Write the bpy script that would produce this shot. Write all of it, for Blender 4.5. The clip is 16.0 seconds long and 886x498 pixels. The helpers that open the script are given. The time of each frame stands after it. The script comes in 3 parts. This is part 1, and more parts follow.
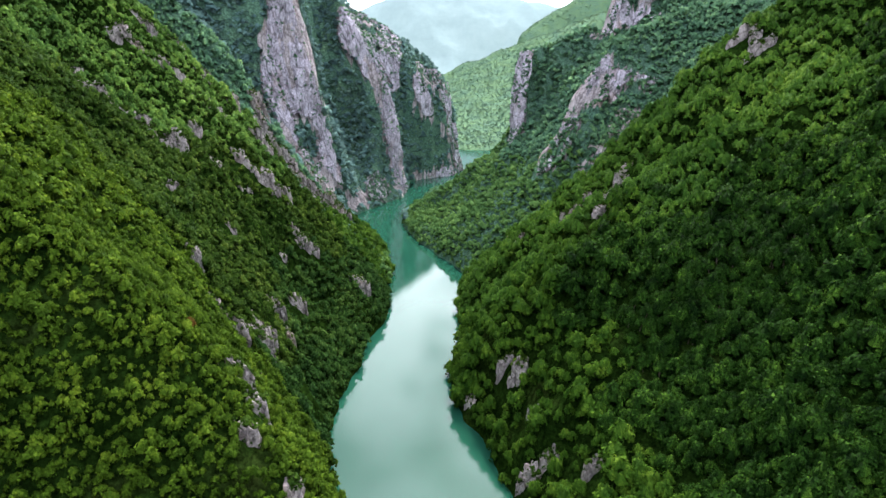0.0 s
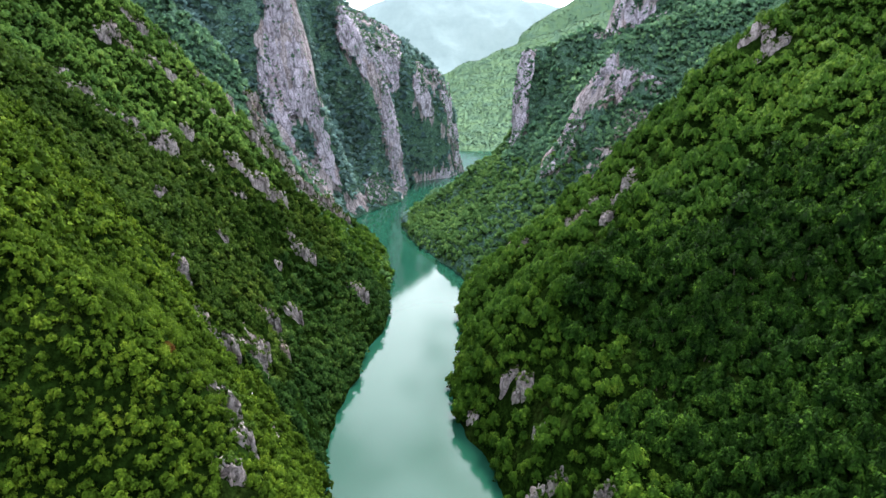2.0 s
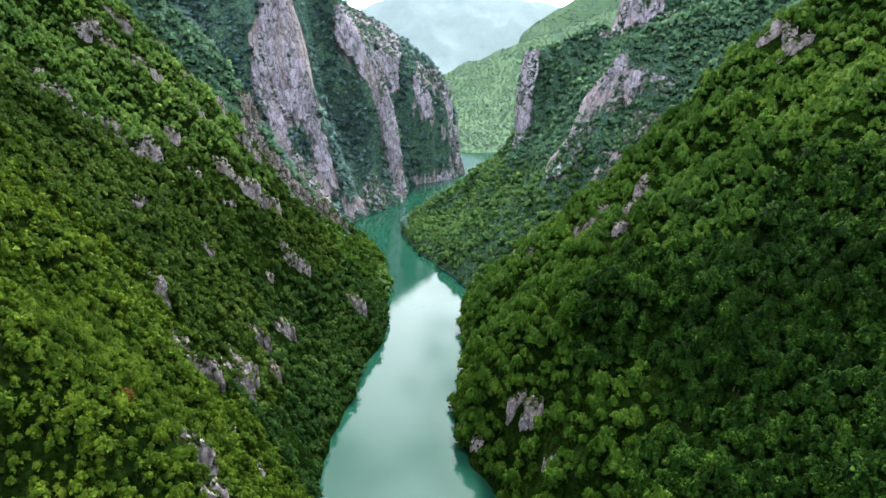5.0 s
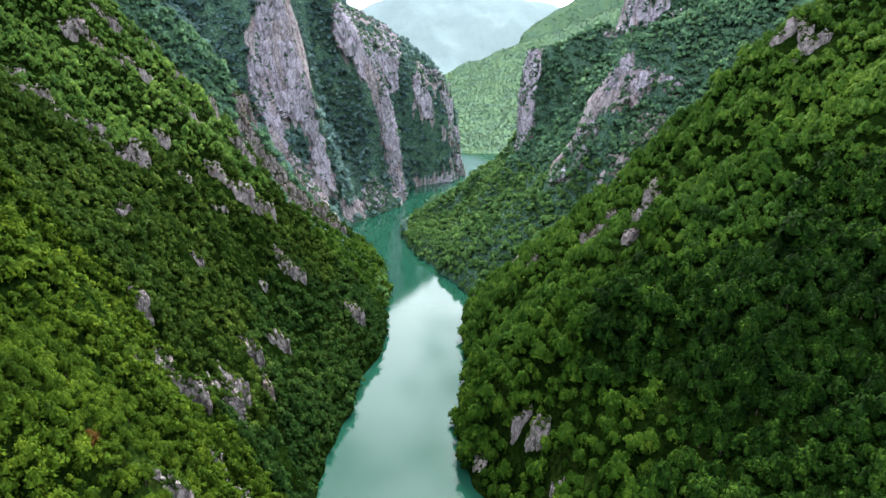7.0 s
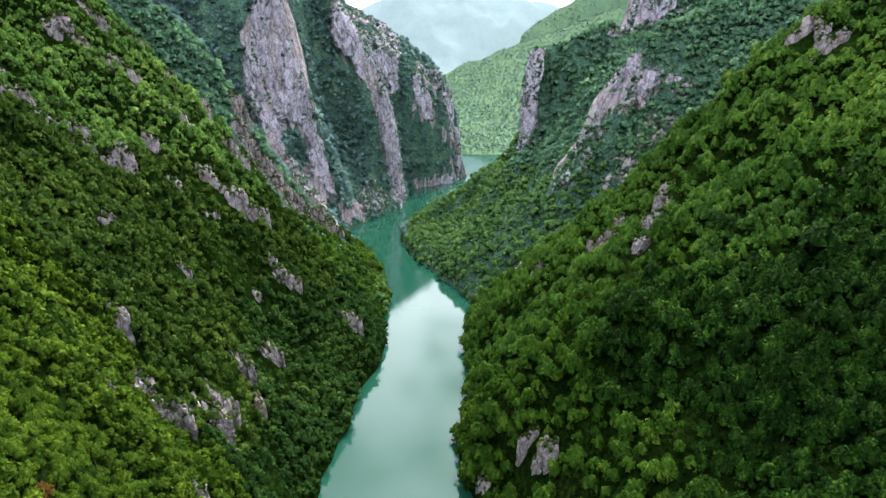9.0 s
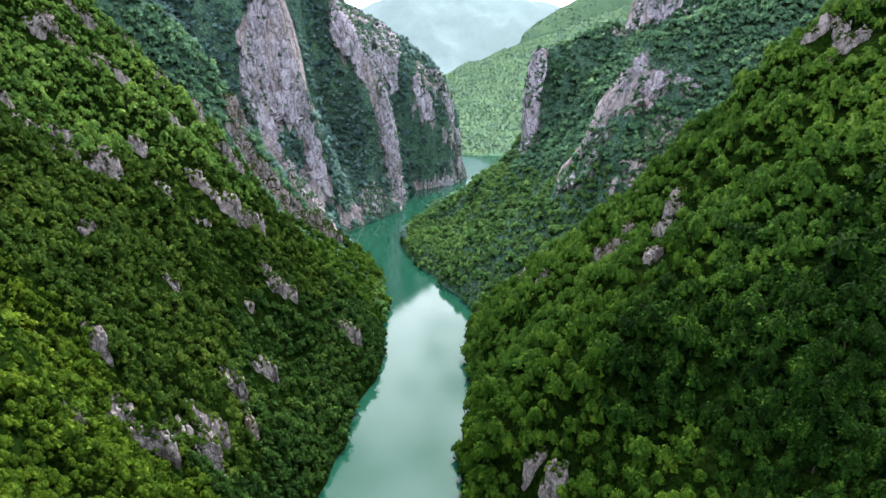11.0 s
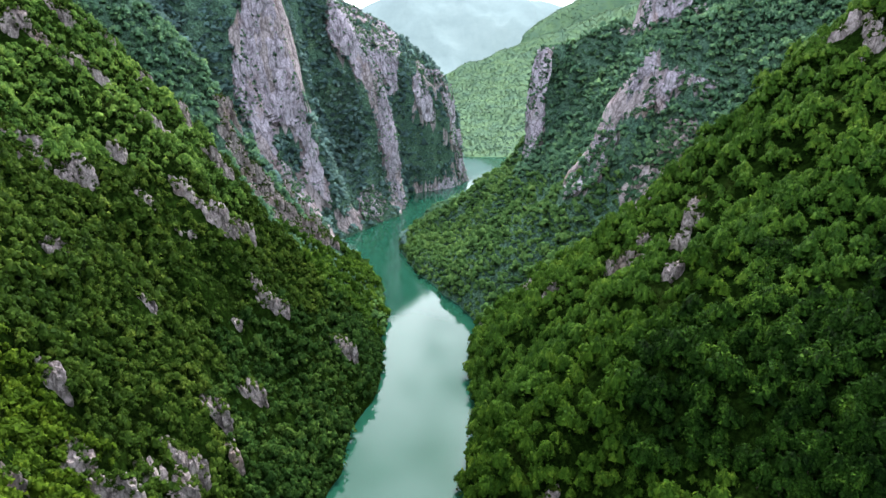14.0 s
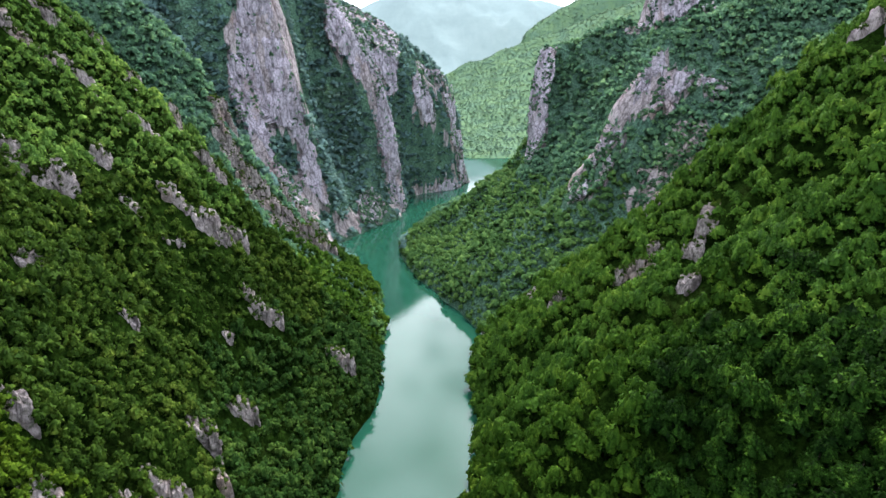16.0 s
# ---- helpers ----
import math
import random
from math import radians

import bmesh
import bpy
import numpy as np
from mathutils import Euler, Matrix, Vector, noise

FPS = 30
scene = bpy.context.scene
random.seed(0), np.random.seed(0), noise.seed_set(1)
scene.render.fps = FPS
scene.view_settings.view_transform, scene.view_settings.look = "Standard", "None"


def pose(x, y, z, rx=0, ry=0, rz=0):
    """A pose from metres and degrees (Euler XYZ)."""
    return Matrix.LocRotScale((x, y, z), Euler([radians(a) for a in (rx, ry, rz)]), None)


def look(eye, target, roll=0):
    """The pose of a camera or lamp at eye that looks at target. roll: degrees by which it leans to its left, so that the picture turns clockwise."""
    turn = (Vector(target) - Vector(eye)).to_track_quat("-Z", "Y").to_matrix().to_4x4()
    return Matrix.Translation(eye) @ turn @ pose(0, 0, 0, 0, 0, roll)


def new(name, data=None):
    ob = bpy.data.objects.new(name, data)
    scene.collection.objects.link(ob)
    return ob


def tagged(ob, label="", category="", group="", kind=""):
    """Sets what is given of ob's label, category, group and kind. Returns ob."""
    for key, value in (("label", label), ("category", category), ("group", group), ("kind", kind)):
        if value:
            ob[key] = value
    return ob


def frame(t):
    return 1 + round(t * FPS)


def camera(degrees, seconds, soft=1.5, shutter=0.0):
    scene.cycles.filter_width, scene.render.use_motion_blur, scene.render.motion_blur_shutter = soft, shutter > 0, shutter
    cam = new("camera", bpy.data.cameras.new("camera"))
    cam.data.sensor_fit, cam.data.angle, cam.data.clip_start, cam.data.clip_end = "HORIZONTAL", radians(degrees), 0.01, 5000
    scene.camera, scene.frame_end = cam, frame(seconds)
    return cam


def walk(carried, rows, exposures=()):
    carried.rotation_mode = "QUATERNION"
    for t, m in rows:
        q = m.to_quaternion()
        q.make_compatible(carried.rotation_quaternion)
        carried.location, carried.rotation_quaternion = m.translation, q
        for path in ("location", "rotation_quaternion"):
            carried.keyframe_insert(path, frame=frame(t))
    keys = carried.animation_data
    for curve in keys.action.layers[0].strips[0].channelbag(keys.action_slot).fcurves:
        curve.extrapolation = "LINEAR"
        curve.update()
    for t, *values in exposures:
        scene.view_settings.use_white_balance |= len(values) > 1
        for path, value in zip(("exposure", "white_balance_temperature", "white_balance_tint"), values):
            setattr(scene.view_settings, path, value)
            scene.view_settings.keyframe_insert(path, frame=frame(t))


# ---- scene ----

# ---------------------------------------------------------------- camera
EYE, TILT = 192.0, -17.7
cam = camera(75.0, 16.0)
# seconds, share of the flight
SHARE = ((0.0, 0.0), (2.0, 0.1262), (4.0, 0.2516), (6.5, 0.4096), (8.0, 0.5041), (9.0, 0.5666), (11.5, 0.7227), (13.0, 0.8158), (14.5, 0.9088), (16.0, 1.0))
FLY = Vector((-5.3, 120.7, 0.0))
walk(cam, [(t, pose(FLY.x * s, FLY.y * s, EYE, 90 + TILT, 0, 0)) for t, s in SHARE], [(0.0, 0.32), (8.0, 0.27), (16.0, 0.21)])

# ---------------------------------------------------------------- sky and sun
world = bpy.data.worlds.new("sky")
world.use_nodes = True
scene.world = world
wn, wl = world.node_tree.nodes, world.node_tree.links
wn.clear()
SUN_ELEVATION, SUN_AZIMUTH = 54.0, 12.0      # degrees; azimuth clockwise from the flight's direction
w_out, w_bg = wn.new("ShaderNodeOutputWorld"), wn.new("ShaderNodeBackground")
w_sky = wn.new("ShaderNodeTexSky")
w_sky.sky_type, w_sky.sun_disc = "NISHITA", False
w_sky.sun_elevation, w_sky.sun_rotation = radians(SUN_ELEVATION), radians(SUN_AZIMUTH)
w_sky.air_density, w_sky.dust_density = 1.0, 2.0
w_tc, w_map, w_noise, w_ramp, w_mix = (wn.new("ShaderNode" + k) for k in ("TexCoord", "Mapping", "TexNoise", "ValToRGB", "MixRGB"))
w_map.inputs["Scale"].default_value = (1.0, 1.0, 1.8)
w_noise.inputs["Scale"].default_value, w_noise.inputs["Detail"].default_value = 6.5, 5.0
w_ramp.color_ramp.elements[0].position, w_ramp.color_ramp.elements[1].position = 0.40, 0.58
w_ramp.color_ramp.elements[0].color, w_ramp.color_ramp.elements[1].color = (0.22, 0.22, 0.22, 1), (1, 1, 1, 1)
_e, _a = radians(SUN_ELEVATION), radians(SUN_AZIMUTH)
_to = Vector((math.cos(_e) * math.sin(_a), math.cos(_e) * math.cos(_a), math.sin(_e)))
# thin cloud glows towards the veiled sun
w_dot, w_glow, w_white = wn.new("ShaderNodeVectorMath"), wn.new("ShaderNodeMapRange"), wn.new("ShaderNodeMixRGB")
w_dot.operation, w_white.blend_type = "DOT_PRODUCT", "MULTIPLY"
w_dot.inputs[1].default_value = (0.25, 0.92, 0.30)
w_glow.inputs["From Min"].default_value, w_glow.inputs["From Max"].default_value = 0.72, 1.0
w_glow.inputs["To Min"].default_value, w_glow.inputs["To Max"].default_value = 0.74, 1.75
w_white.inputs["Fac"].default_value, w_white.inputs["Color1"].default_value = 1.0, (17.8, 19.2, 21.0, 1)
wl.new(w_tc.outputs["Generated"], w_dot.inputs[0])
wl.new(w_dot.outputs["Value"], w_glow.inputs["Value"])
wl.new(w_glow.outputs["Result"], w_white.inputs["Color2"])
wl.new(w_white.outputs["Color"], w_mix.inputs["Color2"])
wl.new(w_tc.outputs["Generated"], w_map.inputs["Vector"])
wl.new(w_map.outputs["Vector"], w_noise.inputs["Vector"])
wl.new(w_noise.outputs["Fac"], w_ramp.inputs["Fac"])
wl.new(w_ramp.outputs["Color"], w_mix.inputs["Fac"])
wl.new(w_sky.outputs["Color"], w_mix.inputs["Color1"])
wl.new(w_mix.outputs["Color"], w_bg.inputs["Color"])
wl.new(w_bg.outputs["Background"], w_out.inputs["Surface"])
w_bg.inputs["Strength"].default_value = 0.15
sun = new("sun", bpy.data.lights.new("sun", "SUN"))
sun.data.energy, sun.data.angle, sun.data.color = 4.2, radians(12), (1.0, 0.96, 0.9)
sun.matrix_world = look(_to * 900, (0, 0, 0))

# ---------------------------------------------------------------- materials


def material(name):
    m = bpy.data.materials.new(name)
    m.use_nodes = True
    n = m.node_tree.nodes
    return m, n, m.node_tree.links, n["Principled BSDF"]


def ramp(n, stops):
    r = n.new("ShaderNodeValToRGB")
    els = r.color_ramp.elements
    while len(els) < len(stops):
        els.new(0.5)
    for e, (p, c) in zip(els, stops):
        e.position, e.color = p, (*c, 1)
    return r


def noise_tex(n, l, scale, detail=4.0, stretch=(1, 1, 1), rough=0.55):
    tc, mp, tx = n.new("ShaderNodeNewGeometry"), n.new("ShaderNodeMapping"), n.new("ShaderNodeTexNoise")
    mp.inputs["Scale"].default_value = stretch
    tx.inputs["Scale"].default_value, tx.inputs["Detail"].default_value, tx.inputs["Roughness"].default_value = scale, detail, rough
    l.new(tc.outputs["Position"], mp.inputs["Vector"])
    l.new(mp.outputs["Vector"], tx.inputs["Vector"])
    return tx


def mixed(n, l, kind, fac, a, b):
    """A colour mix; fac, a, b: sockets or values."""
    m = n.new("ShaderNodeMixRGB")
    m.blend_type = kind
    for key, v in (("Fac", fac), ("Color1", a), ("Color2", b)):
        if isinstance(v, bpy.types.NodeSocket):
            l.new(v, m.inputs[key])
        else:
            m.inputs[key].default_value = (*v, 1) if isinstance(v, tuple) else v
    return m.outputs["Color"]


def bumped(n, l, bsdf, height, strength, distance):
    b = n.new("ShaderNodeBump")
    b.inputs["Strength"].default_value, b.inputs["Distance"].default_value = strength, distance
    l.new(height, b.inputs["Height"])
    l.new(b.outputs["Normal"], bsdf.inputs["Normal"])


def rock_colour(n, l, tint=(1.0, 0.87, 0.96)):
    """Fractured pinkish-grey limestone: large stains, blocks split by cracks, fine grain."""
    warp = noise_tex(n, l, 0.11, 4)
    big = noise_tex(n, l, 0.028, 5, (1, 1, 0.6))
    streak = noise_tex(n, l, 0.13, 6, (1, 1, 0.35), 0.7)
    fine = noise_tex(n, l, 0.7, 6, (1, 1, 0.6), 0.7)
    geo, shift = n.new("ShaderNodeNewGeometry"), n.new("ShaderNodeVectorMath")
    shift.operation = "MULTIPLY_ADD"
    l.new(warp.outputs["Color"], shift.inputs[0])
    shift.inputs[1].default_value = (9, 9, 14)
    l.new(geo.outputs["Position"], shift.inputs[2])
    cells = []
    for scale, stretch in ((0.085, 0.42), (0.30, 0.55)):
        mp, v = n.new("ShaderNodeMapping"), n.new("ShaderNodeTexVoronoi")
        mp.inputs["Scale"].default_value, mp.inputs["Rotation"].default_value = (1, 1, stretch), (0.25, 0.2, 0)
        v.feature = "DISTANCE_TO_EDGE"
        v.inputs["Scale"].default_value = scale
        l.new(shift.outputs["Vector"], mp.inputs["Vector"])
        l.new(mp.outputs["Vector"], v.inputs["Vector"])
        cells.append(v.outputs["Distance"])
    base = ramp(n, [(0.32, tuple(0.50 * v for v in tint)), (0.5, tuple(0.70 * v for v in tint)), (0.70, tuple(0.82 * v for v in tint))])
    l.new(big.outputs["Fac"], base.inputs["Fac"])
    dark = ramp(n, [(0.34, (0.34, 0.32, 0.31)), (0.47, (0.88, 0.86, 0.86)), (0.68, (1.12, 1.1, 1.1))])
    l.new(streak.outputs["Fac"], dark.inputs["Fac"])
    c = mixed(n, l, "MULTIPLY", 0.85, base.outputs["Color"], dark.outputs["Color"])
    for d, wide, amount in ((cells[0], 0.07, 0.65), (cells[1], 0.09, 0.55)):
        r = ramp(n, [(0.0, (0.20, 0.19, 0.19)), (wide, (1, 1, 1))])
        l.new(d, r.inputs["Fac"])
        c = mixed(n, l, "MULTIPLY", amount, c, r.outputs["Color"])
    grain = ramp(n, [(0.36, (0.42, 0.41, 0.40)), (0.52, (1.0, 1.0, 1.0)), (0.66, (1.15, 1.15, 1.15))])
    l.new(fine.outputs["Fac"], grain.inputs["Fac"])
    c = mixed(n, l, "MULTIPLY", 0.65, c, grain.outputs["Color"])
    tiny = noise_tex(n, l, 2.4, 4, (1, 1, 0.5), 0.7)
    pits = ramp(n, [(0.38, (0.42, 0.41, 0.40)), (0.53, (1.08, 1.08, 1.08))])
    l.new(tiny.outputs["Fac"], pits.inputs["Fac"])
    c = mixed(n, l, "MULTIPLY", 0.4, c, pits.outputs["Color"])
    # rain-washed runs that lean with the beds
    runs = noise_tex(n, l, 0.36, 5, (1, 1, 0.16), 0.65)
    wet = ramp(n, [(0.36, (0.45, 0.43, 0.42)), (0.48, (0.97, 0.97, 0.97)), (0.66, (1.12, 1.10, 1.08))])
    l.new(runs.outputs["Fac"], wet.inputs["Fac"])
    c = mixed(n, l, "MULTIPLY", 0.6, c, wet.outputs["Color"])
    # ochre and brown stains
    stain = noise_tex(n, l, 0.055, 4, (1, 1, 0.5), 0.6)
    where = ramp(n, [(0.56, (0, 0, 0)), (0.70, (0.55, 0.55, 0.55))])
    l.new(stain.outputs["Fac"], where.inputs["Fac"])
    c = mixed(n, l, "MULTIPLY", where.outputs["Color"], c, (0.86, 0.66, 0.50))
    h = mixed(n, l, "MIX", 0.45, streak.outputs["Fac"], fine.outputs["Fac"])
    h = mixed(n, l, "MIX", 0.3, h, runs.outputs["Fac"])
    h = mixed(n, l, "MIX", 0.45, h, cells[0])
    return c, h


def make_rock(name, tint):
    m, n, l, b = material(name)
    c, height = rock_colour(n, l, tint)
    l.new(c, b.inputs["Base Color"])
    b.inputs["Roughness"].default_value = 0.9
    b.inputs["Specular IOR Level"].default_value = 0.1
    bumped(n, l, b, height, 1.0, 3.0)
    return m


def make_ground(name, low, middle, high):
    """Scrubby undergrowth, and bare limestone where the mesh says so."""
    m, n, l, b = material(name)
    c, height_ = rock_colour(n, l, (0.80, 0.70, 0.75))
    g1, g2 = noise_tex(n, l, 0.05, 5), noise_tex(n, l, 0.5, 6, (1, 1, 1), 0.75)
    green = ramp(n, [(0.3, low), (0.58, middle), (0.8, high)])
    l.new(g1.outputs["Fac"], green.inputs["Fac"])
    speck = ramp(n, [(0.34, (0.12, 0.13, 0.12)), (0.5, (0.7, 0.7, 0.7)), (0.66, (1.7, 1.7, 1.6))])
    l.new(g2.outputs["Fac"], speck.inputs["Fac"])
    under = mixed(n, l, "MULTIPLY", 1.0, green.outputs["Color"], speck.outputs["Color"])
    at = n.new("ShaderNodeAttribute")
    at.attribute_name = "rock"
    edge = n.new("ShaderNodeMath")
    edge.operation = "MULTIPLY_ADD"
    l.new(g2.outputs["Fac"], edge.inputs[0])
    edge.inputs[1].default_value = 0.7
    l.new(at.outputs["Fac"], edge.inputs[2])
    bare = ramp(n, [(0.62, (0, 0, 0)), (0.80, (1, 1, 1))])
    l.new(edge.outputs[0], bare.inputs["Fac"])
    l.new(mixed(n, l, "MIX", bare.outputs["Color"], under, c), b.inputs["Base Color"])
    b.inputs["Roughness"].default_value = 1.0
    b.inputs["Specular IOR Level"].default_value = 0.0
    bumped(n, l, b, height_, 0.8, 2.0)
    return m


def make_foliage(name, dark, mid, light, patch=0.018, tree=0.16, crisp=0.42):
    """Leaf sprays: tone by stand, by tree and by spray, then leaf-sized shade and glints painted in."""
    m, n, l, b = material(name)
    stand, crown = noise_tex(n, l, patch, 3), noise_tex(n, l, tree, 2)
    geo = n.new("ShaderNodeNewGeometry")
    tone = n.new("ShaderNodeMath")
    tone.operation = "MULTIPLY_ADD"
    l.new(geo.outputs["Random Per Island"], tone.inputs[0])
    tone.inputs[1].default_value = 0.19
    both = mixed(n, l, "MIX", 0.55, stand.outputs["Fac"], crown.outputs["Fac"])
    l.new(both, tone.inputs[2])
    col = ramp(n, [(0.44, dark), (0.65, mid), (0.82, light), (0.98, tuple(v * k for v, k in zip(light, (1.35, 1.05, 1.3))))])
    l.new(tone.outputs[0], col.inputs["Fac"])
    tint = col.outputs["Color"]
    for size, low, high in ((1.5, 0.36, 1.35), (4.2, 0.45, 1.35)):
        leaves = noise_tex(n, l, size, 3, (1, 1, 1), 0.65)
        gap_shade = ramp(n, [(0.38, (low, low, low)), (0.51, (1, 1, 1)), (0.66, (high, high * 0.98, high * 0.92))])
        l.new(leaves.outputs["Fac"], gap_shade.inputs["Fac"])
        tint = mixed(n, l, "MULTIPLY", crisp, tint, gap_shade.outputs["Color"])
    l.new(tint, b.inputs["Base Color"])
    # sprays take the light with the round of their crown
    at, turn = n.new("ShaderNodeAttribute"), n.new("ShaderNodeVectorTransform")
    at.attribute_name = "facing"
    turn.vector_type, turn.convert_from, turn.convert_to = "NORMAL", "OBJECT", "WORLD"
    l.new(at.outputs["Vector"], turn.inputs["Vector"])
    l.new(turn.outputs["Vector"], b.inputs["Normal"])
    b.inputs["Roughness"].default_value = 0.65
    b.inputs["Specular IOR Level"].default_value = 0.03
    trans, mix = n.new("ShaderNodeBsdfTranslucent"), n.new("ShaderNodeMixShader")
    l.new(tint, trans.inputs["Color"])
    mix.inputs["Fac"].default_value = 0.15
    l.new(b.outputs["BSDF"], mix.inputs[1])
    l.new(trans.outputs["BSDF"], mix.inputs[2])
    l.new(mix.outputs["Shader"], n["Material Output"].inputs["Surface"])
    return m


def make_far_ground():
    m, n, l, b = material("hazed_far_slopes")
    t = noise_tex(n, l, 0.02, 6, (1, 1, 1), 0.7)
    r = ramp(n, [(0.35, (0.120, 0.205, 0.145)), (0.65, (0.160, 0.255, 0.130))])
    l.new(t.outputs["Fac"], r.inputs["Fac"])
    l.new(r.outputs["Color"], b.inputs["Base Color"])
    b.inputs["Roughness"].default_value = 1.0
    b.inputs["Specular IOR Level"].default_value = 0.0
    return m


def make_bark():
    m, n, l, b = material("bark")
    t = noise_tex(n, l, 3.0, 5, (1, 1, 0.3))
    r = ramp(n, [(0.3, (0.05, 0.038, 0.028)), (0.7, (0.16, 0.13, 0.10))])
    l.new(t.outputs["Fac"], r.inputs["Fac"])
    l.new(r.outputs["Color"], b.inputs["Base Color"])
    b.inputs["Roughness"].default_value = 0.9
    return m


def make_water():
    m, n, l, b = material("green_river_water")
    t = noise_tex(n, l, 0.008, 4, (1, 0.5, 1))
    r = ramp(n, [(0.35, (0.012, 0.075, 0.048)), (0.65, (0.019, 0.093, 0.060))])
    l.new(t.outputs["Fac"], r.inputs["Fac"])
    l.new(r.outputs["Color"], b.inputs["Base Color"])
    b.inputs["Roughness"].default_value = 0.05
    b.inputs["IOR"].default_value = 1.5
    b.inputs["Specular IOR Level"].default_value = 0.5
    w1 = noise_tex(n, l, 0.7, 4, (1, 0.5, 1))
    bumped(n, l, b, w1.outputs["Fac"], 0.09, 0.3)
    return m


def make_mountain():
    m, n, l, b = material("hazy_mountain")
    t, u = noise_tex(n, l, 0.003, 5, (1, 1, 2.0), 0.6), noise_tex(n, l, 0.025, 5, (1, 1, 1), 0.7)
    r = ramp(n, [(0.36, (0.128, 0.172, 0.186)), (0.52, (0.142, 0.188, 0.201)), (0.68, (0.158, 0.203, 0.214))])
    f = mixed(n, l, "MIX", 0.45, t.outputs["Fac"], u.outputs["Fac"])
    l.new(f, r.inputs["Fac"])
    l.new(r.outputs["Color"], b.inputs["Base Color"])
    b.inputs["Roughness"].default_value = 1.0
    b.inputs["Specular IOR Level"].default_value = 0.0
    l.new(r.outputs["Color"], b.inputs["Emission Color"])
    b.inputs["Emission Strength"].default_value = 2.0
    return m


ROCK, CRAG_ROCK = make_rock("limestone", (0.91, 0.83, 0.99)), make_rock("weathered_limestone", (0.77, 0.67, 0.69))
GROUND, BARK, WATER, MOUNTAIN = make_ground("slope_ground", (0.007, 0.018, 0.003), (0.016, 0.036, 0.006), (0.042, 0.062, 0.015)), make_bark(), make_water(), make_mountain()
HAZED_GROUND = make_ground("hazed_slope_ground", (0.074, 0.146, 0.112), (0.112, 0.206, 0.146), (0.168, 0.272, 0.164))
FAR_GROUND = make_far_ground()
LEAF = make_foliage("lit_broadleaf_foliage", (0.0300, 0.0652, 0.0063), (0.0823, 0.1514, 0.0126), (0.2086, 0.3004, 0.0263))
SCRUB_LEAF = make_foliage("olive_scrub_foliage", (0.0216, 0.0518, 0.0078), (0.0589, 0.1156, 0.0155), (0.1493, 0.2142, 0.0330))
SUNLIT_LEAF = make_foliage("sunlit_broadleaf_foliage", (0.0256, 0.0735, 0.0104), (0.0752, 0.1659, 0.0209), (0.1778, 0.2950, 0.0380))
SHADED_LEAF = make_foliage("shaded_broadleaf_foliage", (0.0046, 0.0175, 0.0030), (0.0260, 0.0740, 0.0096), (0.1120, 0.2260, 0.0270), crisp=0.85)
HAZED_LEAF = make_foliage("hazed_broadleaf_foliage", (0.1100, 0.2071, 0.2161), (0.1682, 0.2913, 0.2743), (0.2654, 0.4208, 0.3242), crisp=0.15)
HAZED_DARK_LEAF = make_foliage("hazed_dark_broadleaf_foliage", (0.0720, 0.1638, 0.1096), (0.1309, 0.2750, 0.1502), (0.2538, 0.4502, 0.1866), crisp=0.3)
SPUR_LEAF = make_foliage("hazed_spur_foliage", (0.0504, 0.1208, 0.0408), (0.1050, 0.2184, 0.0624), (0.2152, 0.3570, 0.0912), crisp=0.3)
UPPER_LEAF = make_foliage("hazed_upper_foliage", (0.0490, 0.1182, 0.0260), (0.1347, 0.2579, 0.0468), (0.3062, 0.4582, 0.0869))
RUSSET_LEAF = make_foliage("russet_foliage", (0.050, 0.028, 0.008), (0.110, 0.055, 0.014), (0.190, 0.100, 0.026))
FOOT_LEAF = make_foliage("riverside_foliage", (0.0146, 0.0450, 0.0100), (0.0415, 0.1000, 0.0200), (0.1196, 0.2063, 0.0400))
RIB_LEAF = make_foliage("rib_broadleaf_foliage", (0.0179, 0.0538, 0.0064), (0.0563, 0.1280, 0.0128), (0.1600, 0.2624, 0.0282))
FAR_LEAF = make_foliage("hazed_far_foliage", (0.1316, 0.2277, 0.1757), (0.1558, 0.2596, 0.1684), (0.2007, 0.3059, 0.1506), 0.006, 0.02, 0.0)

# ---------------------------------------------------------------- lie of the land
# --- land begin
KNOTS = (0, 12, 30, 60, 100, 150, 220, 320, 700, 2600)      # metres inland from the waterline
BED = -9.0
LEFT_SHORE = ((-700, -10), (100, -5), (150, -18), (190, -38), (221, -51), (259, -60), (299, -64), (343, -54), (380, -53), (412, -45), (465, -47), (520, -48), (580, -57),
              (628, -74), (714, -118), (735, -126), (786, -98), (855, -62), (975, -61), (1005, -42), (1045, 6), (1100, 36), (1180, 28), (1300, 10), (1420, -200), (4500, -200))
RIGHT_SHORE = ((-700, 55), (100, 46), (221, 36), (264, 23), (284, 15), (308, 4), (343, 5), (367, 14), (424, 16), (470, 15), (510, 23), (552, 8), (605, -16),
               (690, -51), (742, -53), (850, -30), (960, 20), (1100, 90), (1200, 200), (1300, 330), (1420, 900), (4500, 3000))
